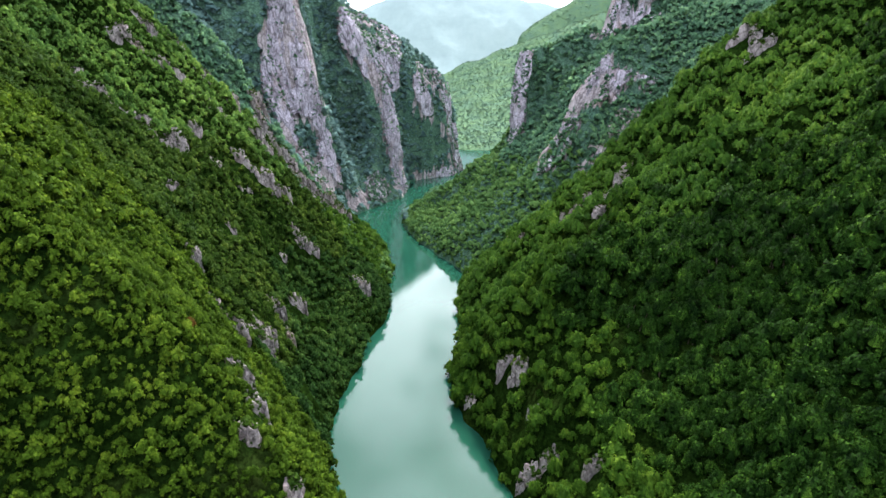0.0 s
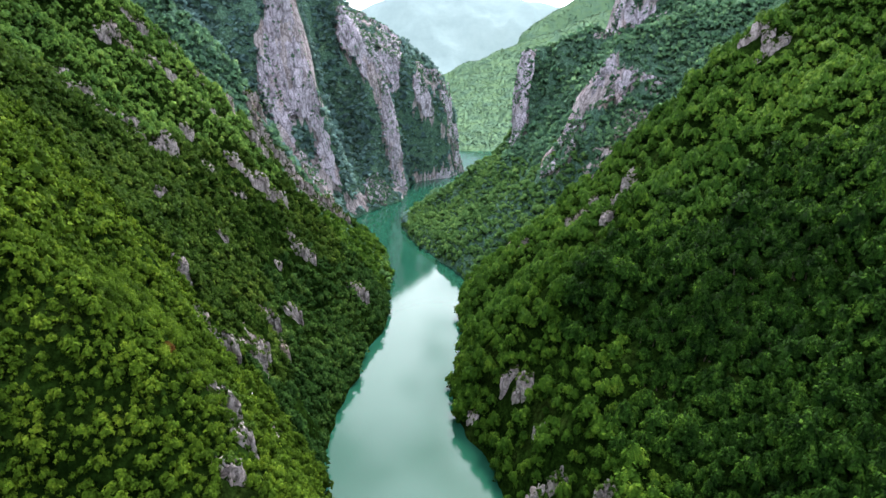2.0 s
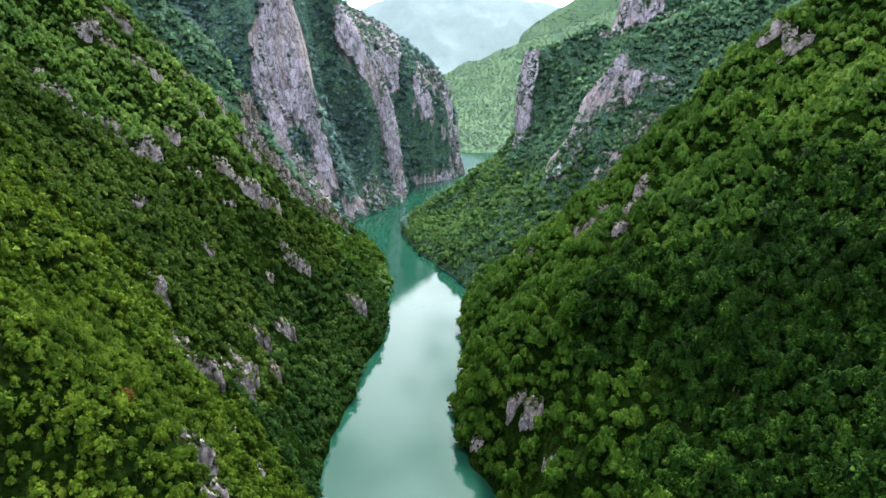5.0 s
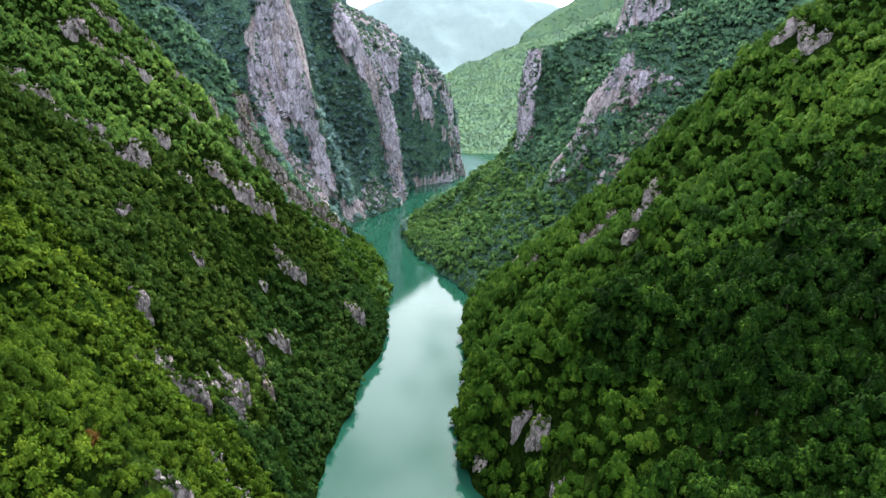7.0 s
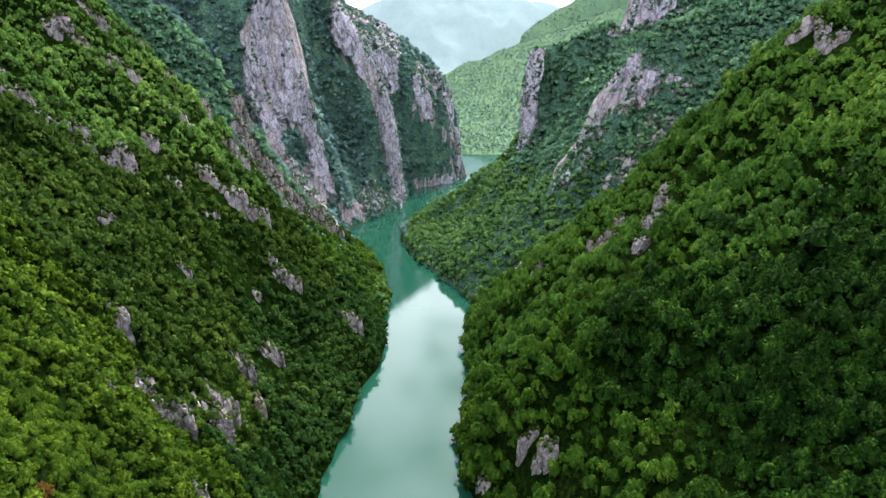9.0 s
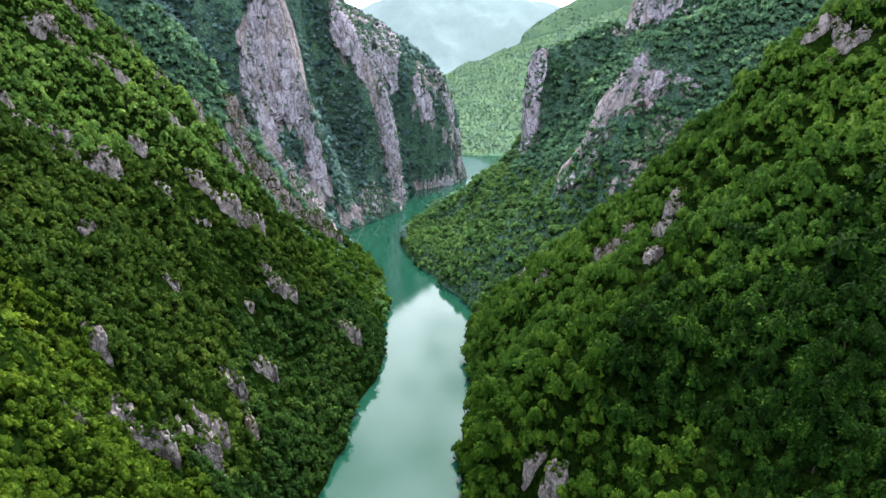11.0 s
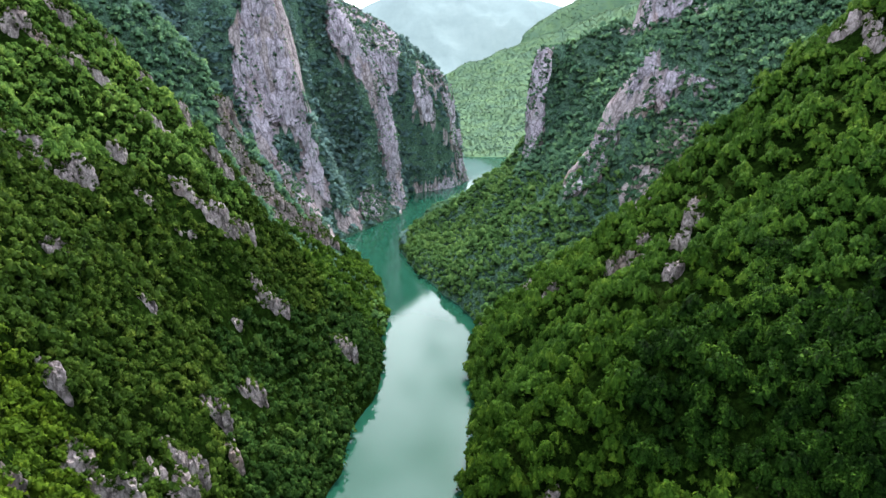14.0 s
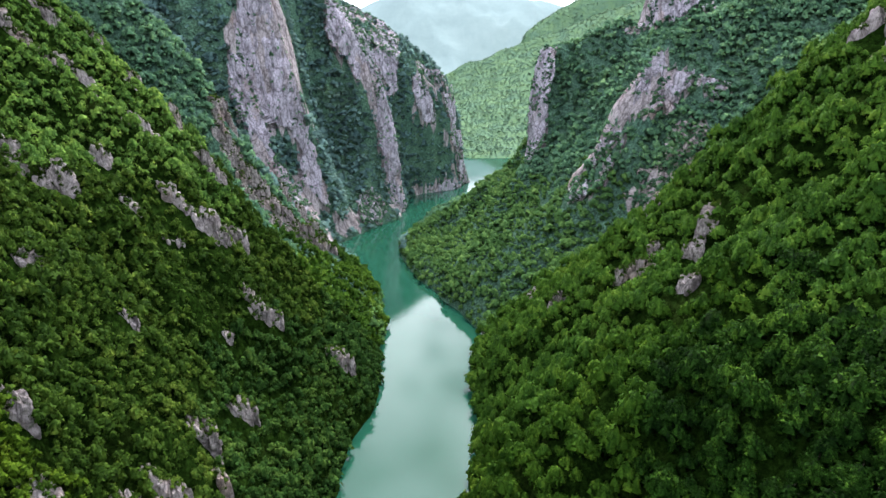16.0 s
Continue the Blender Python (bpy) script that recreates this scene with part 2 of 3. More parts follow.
# along the river, then the heights at 12, 30, 60, 100, 150, 220 and 320 m inland
LEFT_BANK = ((-700, 22, 50, 80, 108, 150, 205, 290), (70, 12, 28, 50, 75, 110, 165, 260), (110, 22, 48, 78, 108, 148, 202, 285), (140, 40, 86, 130, 166, 206, 260, 335), (195, 34, 72, 130, 170, 210, 262, 335),
             (240, 26, 64, 120, 162, 204, 258, 330), (280, 22, 50, 112, 150, 194, 248, 318), (310, 16, 40, 112, 150, 190, 240, 305),
             (345, 12, 28, 70, 130, 172, 226, 300), (400, 20, 36, 76, 138, 190, 250, 330), (445, 20, 38, 74, 138, 202, 276, 360), (475, 16, 33, 66, 134, 200, 270, 350))
LEFT_FAR = ((508, 14, 28, 50, 80, 116, 166, 250), (580, 14, 26, 46, 76, 122, 190, 280), (630, 14, 28, 52, 106, 198, 266, 330), (680, 15, 31, 58, 118, 216, 290, 350), (704, 19, 46, 100, 236, 318, 345, 385), (722, 20, 50, 110, 285, 335, 360, 400),
            (740, 35, 140, 300, 340, 365, 385, 410), (800, 14, 32, 75, 335, 365, 380, 400), (850, 12, 28, 58, 82, 390, 400, 410), (875, 13, 46, 130, 230, 300, 345, 380),
            (892, 20, 105, 215, 285, 316, 345, 380), (906, 130, 200, 250, 298, 330, 360, 400))
LEFT_END = ((936, 60, 122, 182, 240, 295, 340, 385), (962, 22, 55, 110, 185, 250, 310, 360), (1005, 34, 118, 190, 230, 270, 300, 350), (1045, 108, 162, 192, 225, 260, 300, 350), (1100, 85, 160, 195, 225, 260, 300, 340),
            (1300, 40, 80, 120, 150, 190, 240, 300))
RIGHT_BANK = ((-700, 15, 33, 52, 76, 112, 164, 232), (150, 15, 33, 52, 76, 112, 164, 232), (195, 19, 40, 60, 84, 120, 170, 238), (230, 22, 46, 66, 88, 122, 172, 242), (265, 24, 52, 86, 106, 130, 178, 248),
              (290, 20, 52, 88, 116, 140, 190, 260), (330, 20, 44, 78, 113, 146, 188, 255), (380, 24, 46, 78, 110, 152, 210, 280), (425, 26, 48, 74, 110, 164, 234, 320),
              (447, 24, 46, 72, 106, 154, 238, 335), (472, 15, 30, 46, 68, 104, 176, 280), (500, 16, 34, 54, 84, 140, 205, 265), (530, 15, 32, 56, 104, 176, 218, 270))
RIGHT_FAR = ((562, 14, 30, 55, 102, 226, 238, 265), (600, 12, 26, 46, 74, 128, 210, 262), (650, 11, 21, 36, 68, 112, 190, 255), (712, 9, 16, 28, 66, 120, 200, 262),
             (738, 10, 18, 34, 69, 212, 236, 305), (775, 9, 17, 34, 66, 146, 215, 325), (835, 8, 14, 24, 40, 66, 112, 200), (960, 5, 9, 15, 24, 40, 75, 150), (1300, 5, 9, 15, 24, 40, 75, 140))


def hash01(ix, iy, iz, seed):
    v = (ix * 374761393 + iy * 668265263 + iz * 2147483647 + seed * 1274126177) & 0xFFFFFFFF
    v = ((v ^ (v >> 13)) * 1274126177) & 0xFFFFFFFF
    v = ((v ^ (v >> 15)) * 2246822519) & 0xFFFFFFFF
    return ((v ^ (v >> 16)) & 0xFFFFFF) / float(0xFFFFFF)


def value_noise(x, y, z, seed):
    x, y, z = np.broadcast_arrays(np.asarray(x, float), np.asarray(y, float), np.asarray(z, float))
    ix, iy, iz = (np.floor(v).astype(np.int64) for v in (x, y, z))
    fx, fy, fz = (v - np.floor(v) for v in (x, y, z))
    fx, fy, fz = (f * f * (3 - 2 * f) for f in (fx, fy, fz))
    out = 0.0
    for a in (0, 1):
        for b in (0, 1):
            for c in (0, 1):
                wgt = (fx if a else 1 - fx) * (fy if b else 1 - fy) * (fz if c else 1 - fz)
                out = out + wgt * hash01(ix + a, iy + b, iz + c, seed)
    return out * 2 - 1


def fbm(x, y, z, size, octaves, seed):
    out, amp, s = 0.0, 1.0, 1.0 / size
    for k in range(octaves):
        out = out + amp * value_noise(x * s, y * s, z * s, seed + 17 * k)
        amp, s = amp * 0.5, s * 2.03
    return out


def step(a, b, v):
    f = np.clip((v - a) / (b - a), 0, 1)
    return f * f * (3 - 2 * f)


def bank(table, inland, y, scarps=()):
    """Height at that many metres inland of the waterline, by the stations along the river."""
    tab = np.array(table, float)
    rows = [np.full(len(tab), 0.0)] + [tab[:, k] for k in range(1, 8)]
    rows += [rows[-1] + 70, rows[-1] + 130]
    cols = np.stack([np.interp(y, tab[:, 0], r) for r in rows], -1)
    knots = np.array(KNOTS, float)
    d = np.clip(inland, 0, 2599.0)
    k = np.clip(np.searchsorted(knots, d, side="right") - 1, 0, len(knots) - 2)
    f = (d - knots[k]) / (knots[k + 1] - knots[k])
    for interval, y0, y1, f0, f1 in scarps:        # a sheer step within one interval of the knots
        f = f + (k == interval) * step(y0, y0 + 14, y) * step(y1, y1 - 20, y) * (step(f0, f1, f) - f)
    lo = np.take_along_axis(cols, k[..., None], -1)[..., 0]
    hi = np.take_along_axis(cols, (k + 1)[..., None], -1)[..., 0]
    return np.where(inland > 0, lo + (hi - lo) * f, np.maximum(inland * 1.2, BED))


def raw_land(x, y):
    wob = 3.0 * fbm(x, y, 0, 26, 2, 5)
    sl, sr = np.array(LEFT_SHORE, float), np.array(RIGHT_SHORE, float)
    dl = np.interp(y, sl[:, 0], sl[:, 1]) - x + wob
    dr = x - np.interp(y, sr[:, 0], sr[:, 1]) + wob
    left, right = bank(LEFT_BANK + LEFT_FAR + LEFT_END, dl, y), bank(RIGHT_BANK + RIGHT_FAR, dr, y, ((4, 708, 790, 0.62, 0.98), (6, 715, 830, 0.25, 0.5)))
    # hills that close the valley far up the river
    foot = 1368 - 0.12 * (x - 46)
    crest_a = np.clip(156 + 0.36 * x, 90, 430)
    a = np.where(y > foot, crest_a * np.clip((y - foot) / 1300, 0, 1) ** 1.35 - np.maximum(y - foot - 1380, 0) * 0.25, BED)
    crest_b = np.clip(95 + 0.62 * x, 60, 690) * step(315, 400, x + 32 * fbm(y, x, 0, 150, 2, 8))
    bb = np.where(y > 2600, crest_b * step(2600, 3130, y) - np.maximum(y - 3200, 0) * 0.3, BED)
    far = np.maximum(np.maximum(a, bb), np.where(y > foot, 4.0, BED))
    near = np.maximum(left, right)
    return np.where(y < 1300, near, np.maximum(far, np.where(y < 1420, near, BED)))


def spaced(*stretches):
    out = [stretches[0][0]]
    for a, b, s in stretches:
        n = max(1, int(round((b - a) / s)))
        out += [a + (b - a) * (k + 1) / n for k in range(n)]
    return np.array(out)


GX = spaced((-2400, -900, 100), (-900, -420, 30), (-420, -270, 6), (-270, 300, 3.0), (300, 800, 9), (800, 1200, 40), (1200, 2600, 140))
GY = spaced((-700, -100, 40), (-100, 100, 8), (100, 560, 3.0), (560, 780, 3.6), (780, 1140, 4.2), (1140, 1340, 10), (1340, 3240, 14), (3240, 4200, 96))


def smooth(z):
    for axis in (0, 1):
        p = np.concatenate([np.take(z, [0], axis), z, np.take(z, [-1], axis)], axis)
        n = z.shape[axis]
        z = 0.25 * np.take(p, range(n), axis) + 0.5 * np.take(p, range(1, n + 1), axis) + 0.25 * np.take(p, range(2, n + 2), axis)
    return z


def make_land():
    x, y = np.meshgrid(GX, GY)
    z = raw_land(x, y)
    z = smooth(smooth(z))
    gy, gx = np.gradient(z, GY, GX)
    slope = np.hypot(gx, gy)
    above = step(2, 30, z)
    wx, wy = x + 14 * fbm(x, y, 0, 60, 2, 41), y + 12 * fbm(x, y, 0, 50, 2, 43)
    ribs = 0.55 - np.abs(fbm(wx * 0.28, wy, 0, 44, 2, 23))
    ribs = ribs + 0.45 * (0.5 - np.abs(fbm(wx * 0.45, wy, 0, 19, 2, 29)))
    near = (y < 1300)
    z = z + above * (4.0 * fbm(x, y, 0, 80, 3, 11) + near * 11.0 * ribs - 2.0 + (~near) * 14 * (0.5 - np.abs(fbm(wx, wy, 0, 160, 4, 47))))
    return z


LAND = make_land()


def height(x, y):
    i = np.clip(np.searchsorted(GX, x) - 1, 0, len(GX) - 2)
    j = np.clip(np.searchsorted(GY, y) - 1, 0, len(GY) - 2)
    u, v = (x - GX[i]) / (GX[i + 1] - GX[i]), (y - GY[j]) / (GY[j + 1] - GY[j])
    return (LAND[j, i] * (1 - u) + LAND[j, i + 1] * u) * (1 - v) + (LAND[j + 1, i] * (1 - u) + LAND[j + 1, i + 1] * u) * v


def slope_at(x, y, e=3.0):
    return np.hypot((height(x + e, y) - height(x - e, y)) / (2 * e), (height(x, y + e) - height(x, y - e)) / (2 * e))


# outlines of the bare faces, traced in the camera's view, in elevation from the south: first and last station, then
# (across, up) corners
FACES = {"tower": (668, 800, ((-205, 300), (-206, 262), (-212, 219), (-211, 195), (-208, 171), (-203, 143), (-193, 118), (-184, 96), (-168, 72), (-150, 50), (-122, 28), (-103, 14), (-106, 2), (-124, 12), (-133, 45), (-139, 75), (-147, 123), (-154, 157), (-162, 202), (-170, 262), (-175, 300))),
         "wall": (862, 910, ((-150, 300), (-149, 214), (-122, 192), (-111, 165), (-98, 133), (-88, 76), (-82, 43), (-72, 4), (-58, -3), (-60, 60), (-66, 110), (-70, 160), (-76, 240), (-110, 300))),
         "brow": (960, 1110, ((-76, 150), (-73, 215), (-82, 240), (-100, 275), (-135, 320), (-170, 320), (-152, 250), (-112, 200), (-95, 150))),
         "headland": (990, 1130, ((-54, 165), (-45, 195), (-15, 182), (6, 162), (18, 110), (28, 60), (40, -3), (16, -4), (15, 14), (6, 73), (-20, 98), (-38, 108), (-52, 118))),
         "strand": (985, 1070, ((-52, 14), (-30, 9), (-5, 15), (14, 8), (14, -4), (-50, -4))),
         "foot": (795, 875, ((-113, 36), (-98, 42), (-80, 18), (-84, 0), (-108, 12))),
         "buttress": (698, 765, ((84, 230), (106, 230), (104, 176), (101, 145), (96, 115), (86, 100), (74, 96), (74, 140), (76, 180))),
         "slab": (500, 592, ((146, 225), (156, 215), (157, 176), (146, 157), (128, 149), (122, 128), (103, 94), (95, 96), (108, 123), (122, 150), (130, 175), (136, 200))),
         "face": (490, 600, ((150, 189), (171, 189), (169, 172), (161, 163), (150, 159))),
         "scar": (480, 560, ((150, 151), (171, 159), (167, 142), (154, 128), (142, 112), (137, 99), (121, 96), (124, 111), (137, 122))),
         "knob": (500, 560, ((173, 181), (187, 181), (183, 169), (174, 167))),
         "rim": (685, 775, ((176, 226), (240, 236), (252, 300), (172, 300)))}
BROKEN = {"slab": -0.5, "face": -0.35, "scar": -0.12, "headland": -0.10, "rim": -0.3, "brow": -0.35}
HOLLOW = ((-178, 126), (-164, 128), (-151, 80), (-160, 74), (-171, 94))


def within(corners, u, v):
    inside = np.zeros(np.shape(u), bool)
    for (a, b), (c, d) in zip(corners, corners[1:] + corners[:1]):
        if b != d:
            inside ^= ((b > v) != (d > v)) & (u < (c - a) * (v - b) / (d - b) + a)
    return inside


def faces(x, y, z, only=None):
    """Whether a place on the land lies within one of the bare faces."""
    u, v = x + 4.5 * fbm(x, y, z, 13, 3, 63), z + 6 * fbm(x, y, z, 15, 2, 65)
    out = np.zeros(np.shape(u), bool)
    for name, (y0, y1, corners) in FACES.items():
        if only in (None, name):
            rock = (y > y0) & (y < y1) & within(corners, u, v)
            if name in BROKEN and rock.any():           # green clefts run down the broken faces
                rock &= fbm(x, y, z * 0.45, 11, 2, 79) > BROKEN[name]
            out |= rock
    return out & ~((y > 690) & (y < 800) & within(HOLLOW, u, v))


def rockiness(x, y):
    """1 where the land is bare rock, 0 where trees can root."""
    return faces(x, y, height(x, y)) * 1.0
# --- land end


def mesh_from(name, verts, quads, mat, smooth_faces=True):
    me = bpy.data.meshes.new(name)
    nv, nf, k = len(verts), len(quads), quads.shape[1]
    me.vertices.add(nv)
    me.vertices.foreach_set("co", np.ascontiguousarray(verts, np.float32).ravel())
    me.loops.add(nf * k)
    me.loops.foreach_set("vertex_index", np.ascontiguousarray(quads, np.int32).ravel())
    me.polygons.add(nf)
    me.polygons.foreach_set("loop_start", np.arange(0, nf * k, k, dtype=np.int32))
    me.polygons.foreach_set("loop_total", np.full(nf, k, np.int32))
    me.polygons.foreach_set("use_smooth", np.full(nf, smooth_faces, bool))
    me.materials.append(mat)
    me.update(calc_edges=True)
    return me


def grid_quads(nx, ny):
    a = (np.arange(ny - 1)[:, None] * nx + np.arange(nx - 1)).ravel()
    return np.stack([a, a + 1, a + nx + 1, a + nx], -1)


def build_ground():
    x, y = np.meshgrid(GX, GY)
    z = LAND
    gy, gx = np.gradient(z, GY, GX)
    s = np.hypot(gx, gy)
    steep = step(1.1, 2.2, s) * (y < 1300)
    # crags push out of and into the steep faces
    push = steep * (5.0 * fbm(x, y, z * 0.3, 26, 3, 31) + 2.5 * fbm(x, y, z * 0.3, 9, 2, 37))
    verts = np.stack([x - push * gx / np.maximum(s, 0.2), y - push * gy / np.maximum(s, 0.2), z], -1).reshape(-1, 3)
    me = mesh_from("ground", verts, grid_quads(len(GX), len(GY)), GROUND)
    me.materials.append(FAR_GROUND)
    me.materials.append(HAZED_GROUND)
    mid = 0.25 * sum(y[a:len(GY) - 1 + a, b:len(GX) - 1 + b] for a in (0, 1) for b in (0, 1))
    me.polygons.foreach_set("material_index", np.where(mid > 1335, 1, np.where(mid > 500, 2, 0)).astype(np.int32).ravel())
    rock = me.attributes.new("rock", "FLOAT", "POINT")
    rock.data.foreach_set("value", np.ascontiguousarray(rockiness(x, y), np.float32).ravel())
    return tagged(new("ground", me), "steep scrubby gorge slopes with bare limestone cliffs", "ground", kind="structure")


def downhill(x, y):
    e = 6.0
    gx, gy = (float(height(x + a, y + b) - height(x - a, y - b)) for a, b in ((e, 0), (0, e)))
    n = math.hypot(gx, gy) or 1.0
    return -gx / n, -gy / n


build_ground()


def build_water():
    xs, ys = np.linspace(-260, 900, 30), np.linspace(-690, 1480, 60)
    x, y = np.meshgrid(xs, ys)
    me = mesh_from("water", np.stack([x, y, x * 0], -1).reshape(-1, 3), grid_quads(30, 60), WATER)
    return tagged(new("water", me), "calm milky green river reflecting the cloudy sky", "river", kind="structure")


build_water()


def build_mountain():
    xs, ys = np.linspace(-2300, 2600, 246), np.linspace(3200, 4150, 56)
    x, y = np.meshgrid(xs, ys)
    crest = 588 - ((x - 100) / 1000.0) ** 2 * 150 - 60 * step(-250, -650, x)
    z = crest * step(3000, 3900, y) - np.maximum(y - 4000, 0) * 0.2
    z = z + step(3000, 3300, y) * (34 * fbm(x, y, 0, 420, 5, 71) + 110 * step(4000, 3450, y) * (0.6 - np.abs(fbm(x, y * 0.5, 0, 330, 4, 77))))
    far = 1.2
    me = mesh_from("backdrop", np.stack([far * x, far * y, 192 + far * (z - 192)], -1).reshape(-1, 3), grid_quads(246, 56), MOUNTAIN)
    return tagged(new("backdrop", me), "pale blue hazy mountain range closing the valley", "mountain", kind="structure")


build_mountain()

# ---------------------------------------------------------------- cliffs


LEDGES = []


def patches(mask, least):
    """The connected patches of a mask that have that many cells or more."""
    left, found = mask.copy(), []
    while left.any():
        start = tuple(int(v) for v in np.argwhere(left)[0])
        todo, got = [start], np.zeros_like(mask)
        left[start] = False
        while todo:
            a, b = todo.pop()
            got[a, b] = True
            for c, d in ((a + 1, b), (a - 1, b), (a, b + 1), (a, b - 1)):
                if 0 <= c < mask.shape[0] and 0 <= d < mask.shape[1] and left[c, d]:
                    left[c, d] = False
                    todo.append((c, d))
        if got.sum() >= least:
            found.append(got)
    return sorted(found, key=lambda m: -m.sum())


def cliff(label, name, dx, dz, seed, lush=0.0, stone=ROCK, rough=1.0):
    """A sheer face laid over the land within its outline."""
    y0, y1, corners = FACES[name]
    xs = np.arange(min(c[0] for c in corners) - 6, max(c[0] for c in corners) + 6, dx)
    zs = np.arange(max(min(c[1] for c in corners) - 6, -3), max(c[1] for c in corners) + 6, dz)
    line = np.arange(y0 - 4, y1 + 4, 0.6)
    face = np.empty((len(xs), len(zs)))
    for k, x in enumerate(xs):
        h = np.maximum.accumulate(height(np.full(len(line), x), line) + np.arange(len(line)) * 1e-4)
        face[k] = np.interp(zs, h, line)
    x, z = np.meshgrid(xs, zs, indexing="ij")
    there = (face > line[0] + 1) & (face < line[-1] - 1)
    bare = faces(x, face, z, name) & there
    nx, nz = np.gradient(face, dx, dz)
    nx, nz = np.clip(nx, -2.5, 2.5), np.clip(nz, -1, 1)
    out = np.stack([nx, -np.ones_like(face), 0.6 * nz], -1)
    out /= np.linalg.norm(out, axis=-1)[..., None]
    flute = np.abs(fbm(x + 0.12 * z, face, z * 0.22, 9, 3, seed + 7))
    relief = 4.5 * fbm(x, face, z * 0.45, 34, 2, seed) + 3.6 * (0.45 - np.abs(fbm(x, face, z * 0.3, 17, 2, seed + 5))) + 3.2 * (0.4 - flute) + 1.3 * fbm(x, face, z * 0.6, 4, 2, seed + 9)
    p = np.stack([x, face, z], -1) + out * (rough * relief + 2.0)[..., None]
    n1, n2 = len(xs), len(zs)
    q = grid_quads(n2, n1)
    keep = bare.ravel()[q].sum(1) > 2
    keep &= np.ptp(face.ravel()[q], axis=1) < 14 + 4 * dz
    every, grow_at = p.reshape(-1, 3), step(0.55, 1.1, np.abs(np.gradient(face, dz, axis=1))).ravel()
    for k, patch in enumerate(patches(keep.reshape(n1 - 1, n2 - 1), 24)):
        used, idx = np.unique(q[patch.ravel()], return_inverse=True)
        flat = every[used]
        tagged(new("rock_cliff", mesh_from("rock_cliff", flat, idx.reshape(-1, 4), stone, True)), label, "cliff", "limestone cliffs")
        # scrub roots on ledges and round the rims
        grow = fbm(flat[:, 0], flat[:, 1], flat[:, 2] * 0.7, 18, 3, seed + 20)
        odds = np.random.default_rng(seed + k).uniform(0, 1, len(flat)) - 0.012 - 0.40 * grow_at[used] - lush * (grow > -0.2) - (0.22 + lush) * np.clip(grow - 0.15, 0, 1)
        LEDGES.append(flat[odds < 0])


cliff("tall pale limestone rock tower standing over the river bend", "tower", 0.9, 1.8, 211, 0.01)
cliff("sheer pinkish limestone wall above the green water", "wall", 0.9, 2.0, 223, 0.02)
cliff("pale limestone brow at the head of the sheer wall", "brow", 1.2, 2.4, 229, 0.02)
cliff("dark streaked limestone headland falling straight into the river", "headland", 1.2, 2.0, 239, 0.17)
cliff("low limestone strand at the foot of the headland", "strand", 1.0, 1.2, 243, 0.06)
cliff("low limestone crag at the river's edge", "foot", 0.9, 1.2, 245, 0.03)
cliff("slanting limestone crag rising from the wooded spur", "slab", 0.7, 1.3, 251, 0.06)
cliff("broken grey limestone face beside the slanting crag", "face", 0.7, 1.3, 257, 0.05)
cliff("scarred brownish limestone band low on the wooded spur", "scar", 0.7, 1.2, 259, 0.12, CRAG_ROCK, 1.3)
cliff("small pale limestone knob among the trees", "knob", 0.7, 1.2, 261, 0.03)
cliff("upright grey limestone buttress at the end of a wooded spur", "buttress", 0.8, 1.6, 263, 0.02)
cliff("pale limestone rim crowning the wooded spur", "rim", 0.9, 1.6, 277, 0.02)

# ---------------------------------------------------------------- crags
# across, along the river, width and height of each outcrop
CRAGS = ((-200, 344, 15, 16), (-217, 357, 9, 11), (-187, 356, 20, 9), (-178, 349, 14, 8), (-163, 355, 14, 18), (-166, 391, 8, 14), (-188, 422, 20, 16), (-198, 422, 20, 8),
         (-215, 412, 17, 13), (-214, 444, 14, 14), (-167, 433, 15, 16), (-165, 468, 14, 26), (-186, 466, 14, 20), (-205, 466, 12, 12), (-146, 462, 18, 22), (-131, 408, 27, 21), (-125, 439, 11, 23))
# the broken apron below the tall tower
CRAGS += ((-190, 612, 18, 40), (-179, 606, 18, 38), (-168, 604, 18, 38), (-157, 602, 18, 38), (-147, 598, 18, 38), (-137, 594, 18, 39), (-127, 590, 18, 40), (-117, 592, 18, 42), (-108, 598, 17, 39),
          (-196, 632, 18, 42), (-150, 640, 18, 36), (-137, 640, 18, 36), (-124, 636, 18, 36), (-163, 584, 16, 24), (-141, 574, 16, 24), (-122, 572, 15, 22))
CRAGS += ((-144, 303, 6, 12), (-135, 385, 12, 7), (-150, 382, 8, 6), (-101, 399, 19, 19), (-65, 424, 11, 31), (-94, 342, 13, 18), (-97, 311, 11, 19), (-91, 261, 14, 25),
          (-80, 215, 9, 16), (-65, 162, 9, 10), (-110, 373, 8, 14), (-95, 240, 11, 18), (-97, 206, 8, 7), (-103, 236, 6, 9), (-89, 301, 5, 12), (-113, 247, 5, 9))
CRAGS += ((-95, 276, 12, 11), (-121, 313, 7, 6), (-54, 136, 6, 12), (-56, 151, 5, 12), (-73, 217, 7, 12), (-41, 131, 4, 7))
CRAGS += ((34, 283, 8, 16), (41, 273, 9, 16), (41, 223, 9, 22), (49, 222, 8, 15), (63, 198, 8, 13), (45, 248, 6, 10), (16, 288, 6, 12), (58, 485, 15, 25), (62, 427, 11, 13),
          (94, 398, 16, 20), (104, 403, 7, 17), (95, 340, 7, 18), (113, 380, 7, 18), (120, 386, 8, 18), (210, 427, 18, 27), (212, 411, 17, 20), (144, 359, 5, 4), (128, 400, 7, 8), (26, 490, 9, 8))


def facing_of(x, y):
    """The way a rock face looks, downhill and turned to suit the camera's view, and the fall of the land that way."""
    dx, dy = downhill(x, y)
    fx, fy = dx, dy - 1.5
